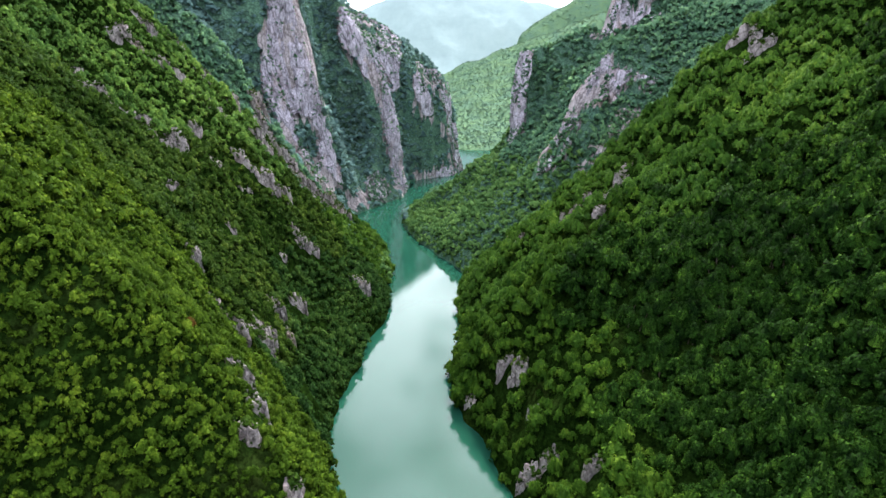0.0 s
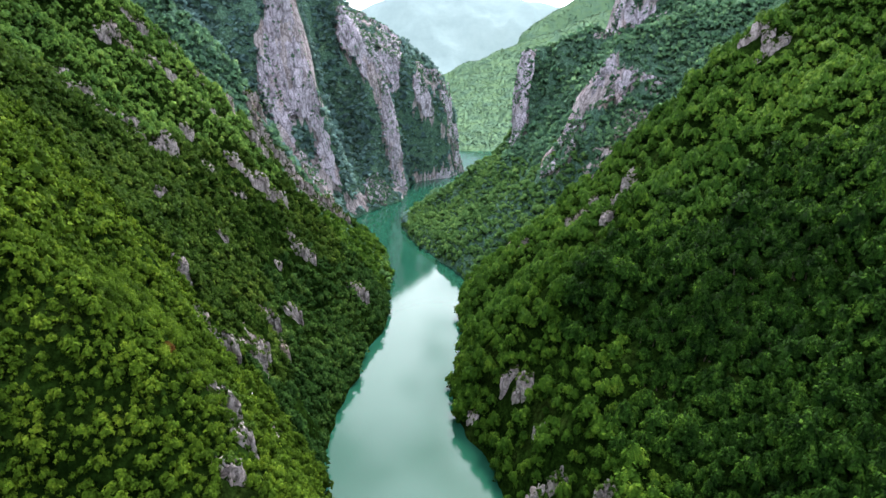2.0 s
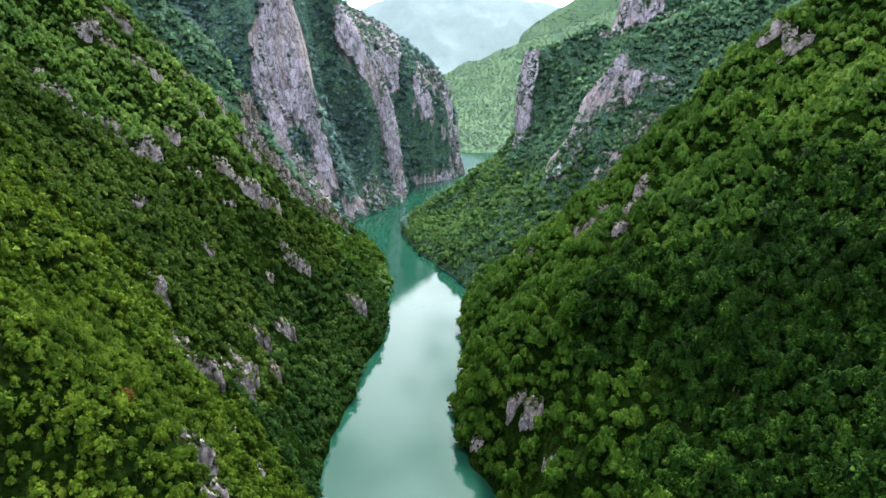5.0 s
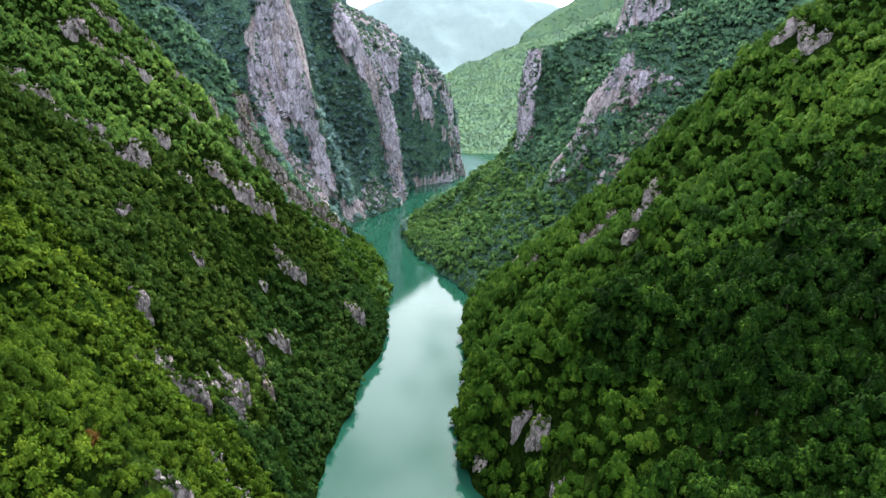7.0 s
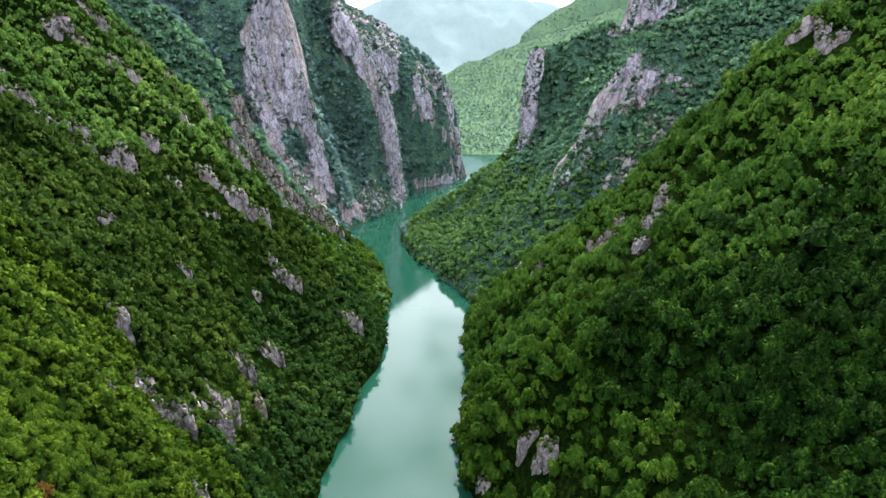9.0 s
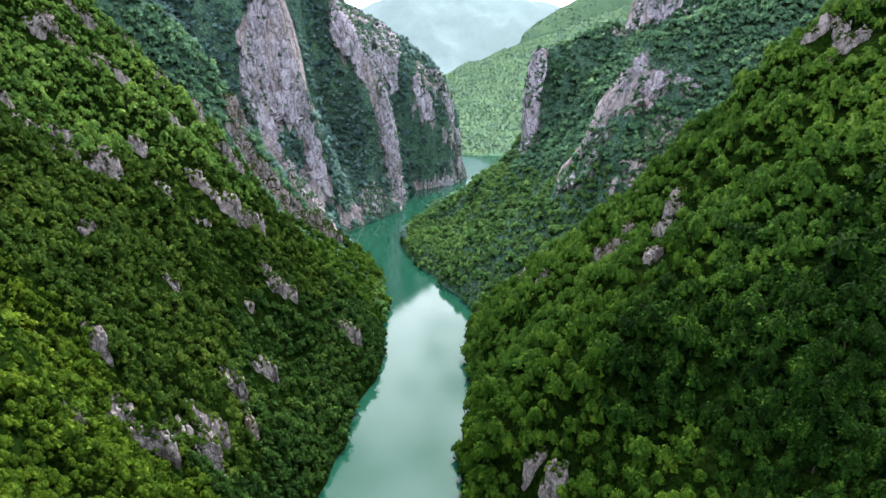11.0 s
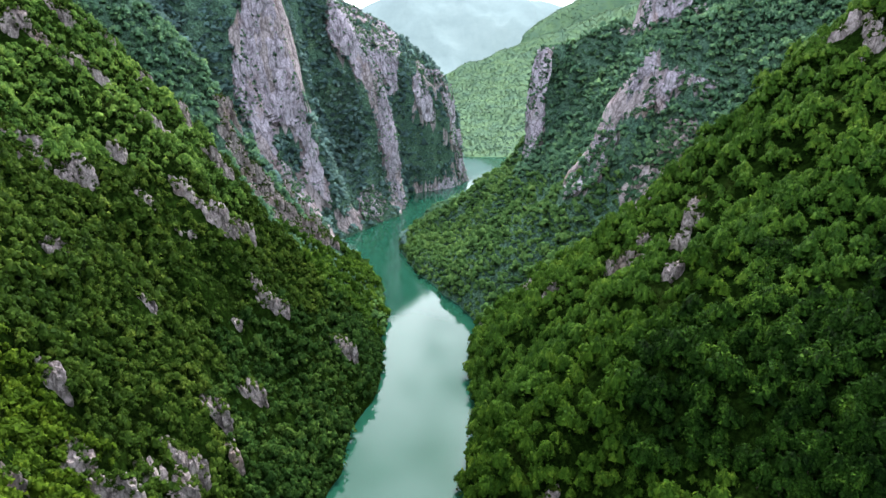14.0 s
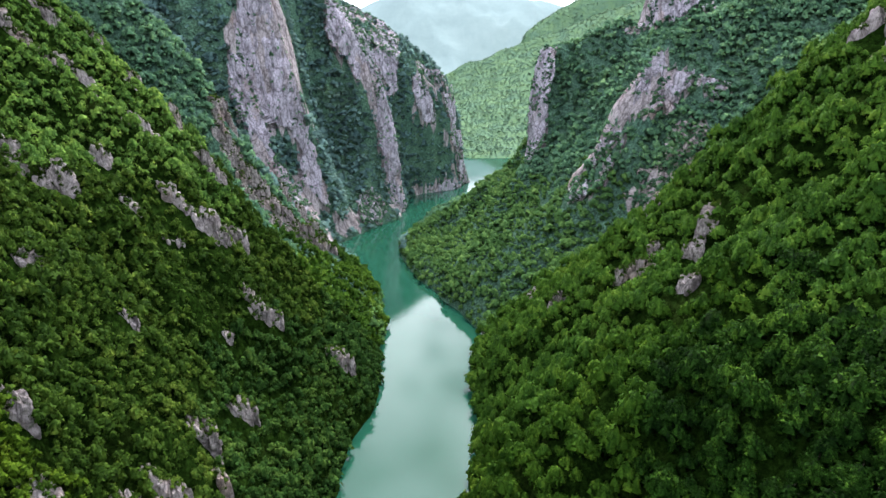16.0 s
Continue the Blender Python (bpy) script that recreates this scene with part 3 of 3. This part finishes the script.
    n = math.hypot(fx, fy)
    fx, fy = fx / n, fy / n
    fall = float(height(x - 5 * fx, y - 5 * fy) - height(x + 5 * fx, y + 5 * fy)) / 10
    return fx, fy, min(max(fall, 0.6), 2.2)


def scattered():
    """Each crag is a main face with one to three smaller ones beside and below it."""
    r, out = random.Random(19), []
    for x, y, wide, high in CRAGS:
        fx, fy, fall = facing_of(x, y)
        many = 0 if wide < 9 else 1 if wide < 15 else 2
        out.append((x, y, wide * (0.95 if many < 2 else 0.72), high, fx, fy, fall))
        for k in range(many):
            a, b = (1 if k % 2 else -1) * r.uniform(0.32, 0.5) * wide, r.uniform(-0.25, 0.3) * high / (1 + fall)
            u, v = x - fy * a + fx * b, y + fx * a + fy * b
            if height(u, v) > 3:
                out.append((u, v, wide * r.uniform(0.3, 0.45), high * r.uniform(0.4, 0.7), *facing_of(u, v)))
    return tuple(out)


OUTCROPS = scattered()


def column(seed, x0, y0, wide, deep, spin, foot, top, tilt):
    """One jointed upright block of limestone: rings from the foot to a broken, tilted top."""
    m, rows = int(np.clip(2.6 * (wide + deep), 14, 34)), max(6, int((top - foot) / 0.9))
    a = np.arange(m + 1) % m * 2 * math.pi / m
    bx, by = (0.5 * w * np.sign(f) * np.abs(f) ** 0.65 for w, f in ((wide, np.cos(a)), (deep, np.sin(a))))
    px, py = bx * math.cos(spin) - by * math.sin(spin), bx * math.sin(spin) + by * math.cos(spin)
    notch = hash01(np.floor(px / 1.5 + 40).astype(np.int64), np.floor(py / 1.5 + 40).astype(np.int64), np.int64(3), seed)
    crest = top + tilt[0] * px + tilt[1] * py - 0.16 * (top - foot) * notch + 0.7 * fbm(px, py, 0, 1.6, 2, seed + 1)
    out = []
    for w in np.linspace(0, 1, rows):
        z = foot + (crest - foot) * w
        wx, wy = px + 0.5 * fbm(px, py, z, 3, 1, seed + 2), py + 0.14 * z
        joint = hash01(np.floor(wx / 1.4 + 60).astype(np.int64), np.floor(wy / 1.4 + 60).astype(np.int64), np.floor(z / 3.1 + 0.35 * wx + 60).astype(np.int64), seed + 5)
        q = 1.08 - 0.16 * w - 0.10 * w ** 6 + (0.85 * (joint - 0.5) + 0.45 * fbm(px, py, z * 0.7, 1.5, 2, seed + 6)) / (0.5 * wide + 0.6)
        out.append(np.stack([px * q, py * q, z], -1))
    rim = out[-1]
    mid = rim[:-1].mean(0)
    out += [rim * (0.6, 0.6, 1) + mid * (0.4, 0.4, 0) + (0, 0, 0.25), np.repeat((mid + (0, 0, 0.1))[None], m + 1, 0)]
    v = np.stack(out)
    return v + np.array((x0, y0, 0)), grid_quads(m + 1, len(out))


def crag_mesh(seed, x0, y0, wide, high, fx, fy, fall):
    """A crag: upright jointed blocks that stand side by side and step down the slope, their backs in the hill."""
    r = random.Random(seed)
    ground, many = float(height(x0, y0)), int(np.clip(wide / 2.4, 2, 7))
    verts, quads, base = [], [], 0
    deal = np.random.default_rng(seed)
    for k in range(many):
        u = ((k + 0.5) / many - 0.5 + r.uniform(-0.08, 0.08)) * 0.85 * wide
        v = r.uniform(-0.12, 0.16) * high
        cx, cy = x0 - fy * u + fx * v, y0 + fx * u + fy * v
        w = wide / many * r.uniform(1.25, 1.95) + 0.9
        d = w * r.uniform(0.75, 1.15)
        local = float(height(cx, cy)) - ground
        top = high * (0.5 - 0.42 * abs(2 * u / wide) ** 1.6 * r.uniform(0.6, 1.2) - r.uniform(0, 0.22))
        top = min(max(top, local + 0.12 * high + 0.6), local + 0.92 * high + 0.8)
        foot = min(float(height(cx + fx * d * 0.6 + e * fy * w * 0.6, cy + fy * d * 0.6 - e * fx * w * 0.6)) for e in (-1, 0, 1)) - ground - 1.6
        gx, gy = (float(height(cx + a, cy + b) - height(cx - a, cy - b)) / 6 for a, b in ((3, 0), (0, 3)))
        p, q = column(seed + 31 * k, cx - x0, cy - y0, w, d, math.atan2(fx, -fy) + r.uniform(-0.5, 0.5), foot, max(top, foot + 3), (0.4 * max(-1.6, min(1.6, gx)), 0.4 * max(-1.6, min(1.6, gy))))
        world = p + np.array((x0, y0, ground))
        for row, share in ((-3, 0.08), (-2, 0.22), (-1, 0.04)):
            LEDGES_NEAR.append(world[row][deal.uniform(0, 1, p.shape[1]) < share])
        ledge = world[2:-3].reshape(-1, 3)
        LEDGES_NEAR.append(ledge[deal.uniform(0, 1, len(ledge)) < 0.005 + 0.05 * np.clip(fbm(ledge[:, 0], ledge[:, 1], ledge[:, 2] * 0.7, 6, 2, seed + 9), 0, 1)])
        verts.append(p.reshape(-1, 3))
        quads.append(q + base)
        base += len(verts[-1])
    return mesh_from("rock_outcrop", np.concatenate(verts), np.concatenate(quads), CRAG_ROCK, False)


LEDGES_NEAR = []


def build_crags():
    for k, (x, y, wide, high, *way) in enumerate(OUTCROPS):
        ob = new("rock_outcrop", crag_mesh(500 + 13 * k, x, y, wide, high, *way))
        ob.matrix_world = pose(x, y, float(height(x, y)))
        big = "large" if high > 22 else "small" if high < 9 else "weathered"
        tagged(ob, big + " pale grey limestone outcrop jutting from the wooded slope", "rock", "limestone outcrops")


build_crags()

# ---------------------------------------------------------------- woodland
RNG = np.random.default_rng(7)


def crown_template(clumps, seed, lobes=11, leaf=1.0, hearts=0, up_light=0.3, stray=0.22):
    """Leaf sprays of a lobed crown of radius 1 whose foot is at the origin: three corners a spray."""
    r = np.random.default_rng(seed)
    lob = [(0.0, 0.0, 0.95, 0.45)]
    for k in range(lobes - 1):
        a, q = k * 2.4 + r.uniform(-0.4, 0.4), math.sqrt((k + 0.6) / lobes)
        lob.append((0.68 * q * math.cos(a), 0.68 * q * math.sin(a), 1.05 - 0.75 * q ** 1.6 + r.uniform(-0.12, 0.12), r.uniform(0.27, 0.44)))
    lob = np.array(lob)
    pick = lob[r.integers(0, len(lob), clumps)]
    d = r.normal(size=(clumps, 3))
    d[:, 2] += 0.3
    d /= np.linalg.norm(d, axis=1)[:, None]
    c = pick[:, :3] + d * (pick[:, 3] * r.uniform(0.7, 1.12, clumps))[:, None]
    nrm = d + np.array((0, 0, 0.35)) + r.normal(size=(clumps, 3)) * 0.42
    nrm /= np.linalg.norm(nrm, axis=1)[:, None]
    side = np.cross(nrm, r.normal(size=(clumps, 3)))
    side /= np.linalg.norm(side, axis=1)[:, None]
    up = np.cross(nrm, side)
    size = leaf * (2.3 / math.sqrt(clumps)) * r.uniform(0.65, 1.35, clumps)
    tri = []
    for k in range(3):
        a = k * 2.094 + r.uniform(-0.5, 0.5, clumps)
        q = size * r.uniform(0.75, 1.2, clumps)
        tri.append(c + side * (np.cos(a) * q)[:, None] + up * (np.sin(a) * q)[:, None])
    sprays = np.stack(tri, 1).reshape(-1, 3)
    face = 0.75 * d + 0.55 * (c - np.array((0, 0, 0.45))) + np.array((0, 0, up_light)) + stray * r.normal(size=(clumps, 3))
    face = np.repeat(face / np.linalg.norm(face, axis=1)[:, None], 3, axis=0)
    # domed hearts of the lobes, lit as rounds, fill the crown behind its sprays
    ax = np.array(((1, 0, 0), (0, 1, 0), (-1, 0, 0), (0, -1, 0)), float)
    heart, out = [], []
    for x, y, z, q in lob[:hearts]:
        for k in range(4):
            corner = (ax[k] - (0, 0, 0.35), ax[(k + 1) % 4] - (0, 0, 0.35), np.array((0, 0, 1.0)))
            heart += [np.array((x, y, z)) + 0.95 * q * v for v in corner]
            out += [0.75 * v + 0.55 * np.array((x, y, z - 0.45)) + np.array((0, 0, up_light)) for v in corner]
    return np.concatenate([sprays, np.array(heart).reshape(-1, 3)]), np.concatenate([face, np.array([v / np.linalg.norm(v) for v in out]).reshape(-1, 3)])


def leaf_mesh(name, verts, facing, mat):
    me = mesh_from(name, verts, np.arange(len(verts)).reshape(-1, 3), mat, False)
    me.attributes.new("facing", "FLOAT_VECTOR", "POINT").data.foreach_set("vector", np.ascontiguousarray(facing, np.float32).ravel())
    return me


def leafy(name, x, y, z, radius, tall, templates, mat):
    """One mesh of the crowns of many trees."""
    kind = RNG.integers(0, len(templates), len(x))
    turn = RNG.uniform(0, 6.283, len(x))
    out, way = [], []
    for k, (t, f) in enumerate(templates):
        s = np.nonzero(kind == k)[0]
        if not len(s):
            continue
        c, n = np.cos(turn[s])[:, None], np.sin(turn[s])[:, None]
        r = radius[s][:, None]
        vx = (t[None, :, 0] * c - t[None, :, 1] * n) * r + x[s][:, None]
        vy = (t[None, :, 0] * n + t[None, :, 1] * c) * r + y[s][:, None]
        vz = t[None, :, 2] * tall[s][:, None] + z[s][:, None]
        out.append(np.stack([vx, vy, vz], -1).reshape(-1, 3))
        way.append(np.stack([f[None, :, 0] * c - f[None, :, 1] * n, f[None, :, 0] * n + f[None, :, 1] * c, f[None, :, 2] + 0 * c], -1).reshape(-1, 3))
    return leaf_mesh(name, np.concatenate(out), np.concatenate(way), mat)


GRAND = [crown_template(190, 80 + k, 13, 0.84, 11) for k in range(10)]
FINE = [crown_template(190, 100 + k, 12, 0.74, 10) for k in range(10)]
NEARBY = [crown_template(250, 60 + k, 13, 0.84, 11) for k in range(8)]
BUSHY = [crown_template(110, 150 + k, 9, 0.82, 6) for k in range(10)]
LIGHT = [crown_template(72, 170 + k, 7, 0.85, 4) for k in range(8)]
MIDDLE = [crown_template(44, 200 + k, 7, 0.85, 4, 0.8, 0.14) for k in range(8)]
SMALL = [crown_template(22, 240 + k, 5, 0.85, 2, 1.3, 0.08) for k in range(8)]
COARSE = [crown_template(18, 300 + k, 4) for k in range(6)]
SHRUB = [crown_template(22, 360 + k, 5) for k in range(6)]
DISTANT = [crown_template(6, 330 + k, 3, 0.9, 0, 0.5, 0.05) for k in range(6)]


def scatter(x0, x1, y0, y1, gap):
    nx, ny = int((x1 - x0) / gap), int((y1 - y0) / gap)
    x, y = np.meshgrid(np.arange(nx) * gap + x0, np.arange(ny) * gap + y0)
    x = x.ravel() + RNG.uniform(-0.5, 0.5, x.size) * gap * 0.95
    y = y.ravel() + RNG.uniform(-0.5, 0.5, y.size) * gap * 0.95
    return x, y


def wooded(x, y):
    """Where trees stand: on land that is not sheer rock."""
    keep = (height(x, y) > 0.4) & (rockiness(x, y) < RNG.uniform(0.3, 0.9, len(x)))
    # most trees just below the faces are cleared to keep rock in the camera's view
    gx, gy = height(x + 4, y) - height(x - 4, y), height(x, y + 4) - height(x, y - 4)
    n = np.maximum(np.hypot(gx, gy), 0.5)
    keep &= (rockiness(x + 4.5 * gx / n, y + 4.5 * gy / n) < 0.5) | (RNG.uniform(0, 1, len(x)) < 0.35)
    rag = 1.2 * fbm(x, y, 0, 5, 2, 81)
    for ox, oy, wide, high, fx, fy, fall in OUTCROPS:
        across, out = np.abs((y - oy) * fx - (x - ox) * fy), (x - ox) * fx + (y - oy) * fy
        tall = 3.6 if ox > 0 or oy > 500 else 0.0        # wider clearing, so taller trees don't hide crags from the camera
        keep &= ~((across < 0.42 * wide + 0.6 + 0.4 * tall + rag) & (out > -0.16 * high - 0.6 + rag) & (out < 0.22 * high + 4.6 + tall + rag))
    return keep


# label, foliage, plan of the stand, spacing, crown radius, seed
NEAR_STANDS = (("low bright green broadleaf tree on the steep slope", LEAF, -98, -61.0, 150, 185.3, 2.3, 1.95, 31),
               ("tall broadleaf tree on the steep slope, leaves painted dark as shade", SHADED_LEAF, 84, 168.1, 222, 259.9, 4.3, 4.4, 47))


def in_stand(x, y):
    """Where the single trees stand, so that the joined wood leaves room."""
    out = np.zeros(len(x), bool)
    for _, _, x0, x1, y0, y1, gap, *_ in NEAR_STANDS:
        out |= (x > x0 - gap / 2) & (x < x1 - gap / 2) & (y > y0 - gap / 2) & (y < y1 - gap / 2)
    return out


def woods(name, label, boxes, gap, templates, mat, size, reach=9.0, stand=None, flat=1.0):
    xs, ys = zip(*(scatter(*b, gap) for b in boxes))
    x, y = np.concatenate(xs), np.concatenate(ys)
    # a steep slope has more ground, and so more trees, to each metre of the plan
    xs, ys = zip(*(scatter(*b, gap * 0.62) for b in boxes))
    x2, y2 = np.concatenate(xs), np.concatenate(ys)
    k = RNG.uniform(0, 1, len(x2)) < 0.85 * step(1.2, 4.0, slope_at(x2, y2))
    x, y = np.concatenate([x, x2[k]]), np.concatenate([y, y2[k]])
    k = wooded(x, y) & ~in_stand(x, y) & (np.abs(x) < reach * np.maximum(y, 0) + 25)
    if stand:
        k &= stand(x + 18 * fbm(x, y, 0, 40, 2, 91), y + 18 * fbm(x, y, 0, 40, 2, 93))
    x, y = x[k], y[k]
    r = size * np.clip(RNG.lognormal(-0.06, 0.30, len(x)), 0.5, 1.75) * (1 + 0.2 * fbm(x, y, 0, 30, 2, 67))
    z = height(x, y) + r * RNG.uniform(-0.1, 0.3, len(x))
    gx, gy = (height(x + 4, y) - height(x - 4, y)) / 8, (height(x, y + 4) - height(x, y - 4)) / 8
    x, y = x - 0.16 * r * np.clip(gx, -2, 2), y - 0.16 * r * np.clip(gy, -2, 2)     # crowns lean out over the slope
    me = leafy(name, x, y, z, r, flat * r * RNG.uniform(0.95, 1.6, len(x)), templates, mat)
    return tagged(new(name, me), label, "woodland", kind="stuff")


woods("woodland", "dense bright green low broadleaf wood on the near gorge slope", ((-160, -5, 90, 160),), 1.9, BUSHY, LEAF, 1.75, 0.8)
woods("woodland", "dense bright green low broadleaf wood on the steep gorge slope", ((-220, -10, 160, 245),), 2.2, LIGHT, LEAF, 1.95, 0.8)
WEST_A, WEST_B = ((-300, -30, 245, 345),), ((-310, -40, 345, 560),)
for area, gap, size, reach in ((WEST_A, 2.7, 2.35, 0.8), (WEST_B, 3.4, 2.6, 9.0)):
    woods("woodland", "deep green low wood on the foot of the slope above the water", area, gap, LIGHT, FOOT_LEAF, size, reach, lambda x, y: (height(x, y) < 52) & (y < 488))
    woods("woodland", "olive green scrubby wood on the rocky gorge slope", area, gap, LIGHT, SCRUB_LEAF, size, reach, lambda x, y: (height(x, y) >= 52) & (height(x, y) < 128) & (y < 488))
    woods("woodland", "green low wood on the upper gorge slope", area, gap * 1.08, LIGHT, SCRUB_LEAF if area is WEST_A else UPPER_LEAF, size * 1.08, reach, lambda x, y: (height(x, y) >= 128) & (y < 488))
woods("woodland", "green wood on the slope below the limestone tower, tinted bluish for haze", ((-340, -40, 460, 680),), 4.2, MIDDLE, HAZED_DARK_LEAF, 3.4, 9.0, lambda x, y: (y >= 488) & (y < 640) & (height(x, y) >= 62), 0.9)
woods("woodland", "deep green wood on the toe of the slope beside the water", ((-200, -40, 460, 680),), 3.8, MIDDLE, RIB_LEAF, 3.0, 9.0, lambda x, y: (y >= 488) & (y < 640) & (height(x, y) < 62))
EAST = ((0, 262, 120, 500),)


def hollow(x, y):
    """The hollow of the east slope, whose shade is painted into darker leaves."""
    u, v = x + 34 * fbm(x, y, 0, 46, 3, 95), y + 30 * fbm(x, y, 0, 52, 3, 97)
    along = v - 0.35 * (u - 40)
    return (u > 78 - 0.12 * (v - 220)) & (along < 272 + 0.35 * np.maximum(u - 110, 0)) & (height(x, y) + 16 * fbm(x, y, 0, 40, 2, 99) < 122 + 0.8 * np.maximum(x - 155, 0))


woods("woodland", "dense tall broadleaf wood in the hollow, leaves painted dark as shade", EAST, 4.0, GRAND, SHADED_LEAF, 4.4, 0.8, lambda x, y: hollow(x, y) & (y >= 208))
woods("woodland", "dense broadleaf wood low on the near slope, leaves painted dark as shade", ((60, 200, 116, 225),), 3.9, NEARBY, SHADED_LEAF, 3.7, 0.8, lambda x, y: hollow(x, y) & (y < 208))
woods("woodland", "dense green broadleaf wood on the rib above the river", EAST, 4.7, FINE, RIB_LEAF, 4.0, 0.8, lambda x, y: ~hollow(x, y) & (y - 0.35 * (x - 40) < 350 - 0.9 * np.maximum(x - 40, 0)) & (x <= 100))
woods("woodland", "dense broadleaf wood on the shoulder of the slope, leaves painted as sunlit", EAST, 5.0, FINE, SUNLIT_LEAF, 4.2, 0.8, lambda x, y: ~hollow(x, y) & ((y - 0.35 * (x - 40) >= 350 - 0.9 * np.maximum(x - 40, 0)) | (x > 100)))
woods("woodland", "fresh green broadleaf wood on the spur inside the bend, lightened for haze", ((-60, 310, 500, 830),), 4.0, MIDDLE, SPUR_LEAF, 3.2, 9.0, lambda x, y: (height(x, y) < 118 - 0.12 * (y - 500)) & (y < 800), 0.8)
woods("woodland", "dark green wood high on the spur inside the bend, tinted bluish for haze", ((40, 310, 495, 700),), 4.0, MIDDLE, HAZED_DARK_LEAF, 3.3, 9.0, lambda x, y: (height(x, y) >= 118 - 0.12 * (y - 500)) & (y < 670), 0.8)
woods("woodland", "dense green broadleaf wood clothing the gorge farther up", ((-290, -40, 600, 1130), (-40, 44, 960, 1130)), 4.6, SMALL, HAZED_LEAF, 3.7, 9.0, lambda x, y: (y >= 640) & (x < -40) | (y >= 960), 0.65)
woods("woodland", "dark green broadleaf wood round the upright buttress", ((-60, 310, 640, 960),), 4.4, SMALL, HAZED_DARK_LEAF, 3.6, 9.0, lambda x, y: (y >= 670) & (x >= -40) & ((y >= 800) | (height(x, y) >= 118 - 0.12 * (y - 500))), 0.7)
woods("woodland", "green wooded hillsides far up the valley, pale with painted haze", ((-40, 820, 1340, 2720), (240, 1080, 2720, 3200)), 9.6, DISTANT, FAR_LEAF, 3.0, flat=0.5)
woods("woodland", "green broadleaf wood on the slopes downstream", ((-170, 0, -50, 92), (20, 190, -50, 124)), 4.9, LIGHT, LEAF, 3.9)
woods("woodland", "green broadleaf wood on the slopes high above the gorge", ((-420, -290, 70, 500), (262, 420, 100, 500)), 7.0, SMALL, RIB_LEAF, 5.0)


def ledge_scrub(ledges, least, most, templates, mat, label):
    p = np.concatenate(ledges)
    r = RNG.uniform(least, most, len(p))
    me = leafy("scrub", p[:, 0], p[:, 1], p[:, 2] - 0.5 * r, r, r * RNG.uniform(0.8, 1.2, len(p)), templates, mat)
    tagged(new("scrub", me), label, "scrub", kind="stuff")


ledge_scrub(LEDGES, 0.9, 2.6, COARSE, HAZED_DARK_LEAF, "dark green scrub clinging to ledges of the limestone cliffs")
ledge_scrub(LEDGES_NEAR, 0.7, 1.5, SHRUB, SCRUB_LEAF, "low green scrub growing on the rims of limestone outcrops")

# ---------------------------------------------------------------- single trees on the nearest slopes


def tapered(points, radii, sides=6):
    """A bent, tapered limb through the points."""
    v, f = [], []
    for (x, y, z), r in zip(points, radii):
        v += [(x + r * math.cos(k * 6.283 / sides), y + r * math.sin(k * 6.283 / sides), z) for k in range(sides)]
    for a in range(len(points) - 1):
        for k in range(sides):
            n = (k + 1) % sides
            f.append((a * sides + k, a * sides + n, (a + 1) * sides + n, (a + 1) * sides + k))
    return v, f


def tree_parts(seed):
    r = random.Random(seed)
    v, f = tapered([(0, 0, -0.5), (0.03, 0.02, 0.1), (r.uniform(-0.08, 0.08), r.uniform(-0.08, 0.08), 0.45), (0, 0, 0.95)], (0.085, 0.065, 0.05, 0.015))
    for k in range(5):
        a, q = k * 1.26 + r.uniform(-0.3, 0.3), r.uniform(0.45, 0.62)
        base = len(v)
        lv, lf = tapered([(0, 0, 0.22 + 0.07 * k), (0.5 * q * math.cos(a), 0.5 * q * math.sin(a), 0.42 + 0.08 * k), (q * math.cos(a), q * math.sin(a), 0.58 + 0.08 * k)], (0.035, 0.025, 0.01), 5)
        v, f = v + lv, f + [tuple(i + base for i in q4) for q4 in lf]
    trunk = mesh_from("trunk", np.array(v), np.array(f), BARK)
    leaves = crown_template(400, 900 + seed, 13, 0.9, 12)
    return trunk, leaves


def build_trees(label, leaf, x0, x1, y0, y1, gap, size, seed):
    shapes = []
    for k in range(5):
        trunk, leaves = tree_parts(seed + k)
        shapes.append((trunk, leaf_mesh("crown", *leaves, leaf)))
    x, y = scatter(x0, x1, y0, y1, gap)
    k = wooded(x, y)
    x, y = x[k], y[k]
    for n in range(len(x)):
        r = size * RNG.uniform(0.7, 1.3)
        gx, gy = (float(height(x[n] + a, y[n] + b) - height(x[n] - a, y[n] - b)) / 8 for a, b in ((4, 0), (0, 4)))
        top = new("tree")
        top.matrix_world = pose(x[n], y[n], float(height(x[n], y[n])) + 0.05 * r, 7 * max(-2, min(2, gy)), -7 * max(-2, min(2, gx)), RNG.uniform(0, 360)) @ Matrix.Diagonal((r, r, r * RNG.uniform(1.0, 1.5), 1))
        trunk, crown = shapes[n % 5]
        for name, me in (("trunk", trunk), ("crown", crown)):
            new(name, me).parent = top
        tagged(top, label, "tree", "single trees on the near slopes")


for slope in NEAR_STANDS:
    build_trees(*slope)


def build_russet_tree(x, y, r):
    """The one tree on the near slope that has turned."""
    trunk, leaves = tree_parts(77)
    top = new("tree")
    top.matrix_world = pose(x, y, float(height(x, y)) + 0.4) @ Matrix.Diagonal((r, r, 1.25 * r, 1))
    for name, me in (("trunk", trunk), ("crown", leaf_mesh("crown", *leaves, RUSSET_LEAF))):
        new(name, me).parent = top
    tagged(top, "small russet brown broadleaf tree among green ones", "tree", "single trees on the near slopes")


build_russet_tree(-72.3, 150.5, 2.1)
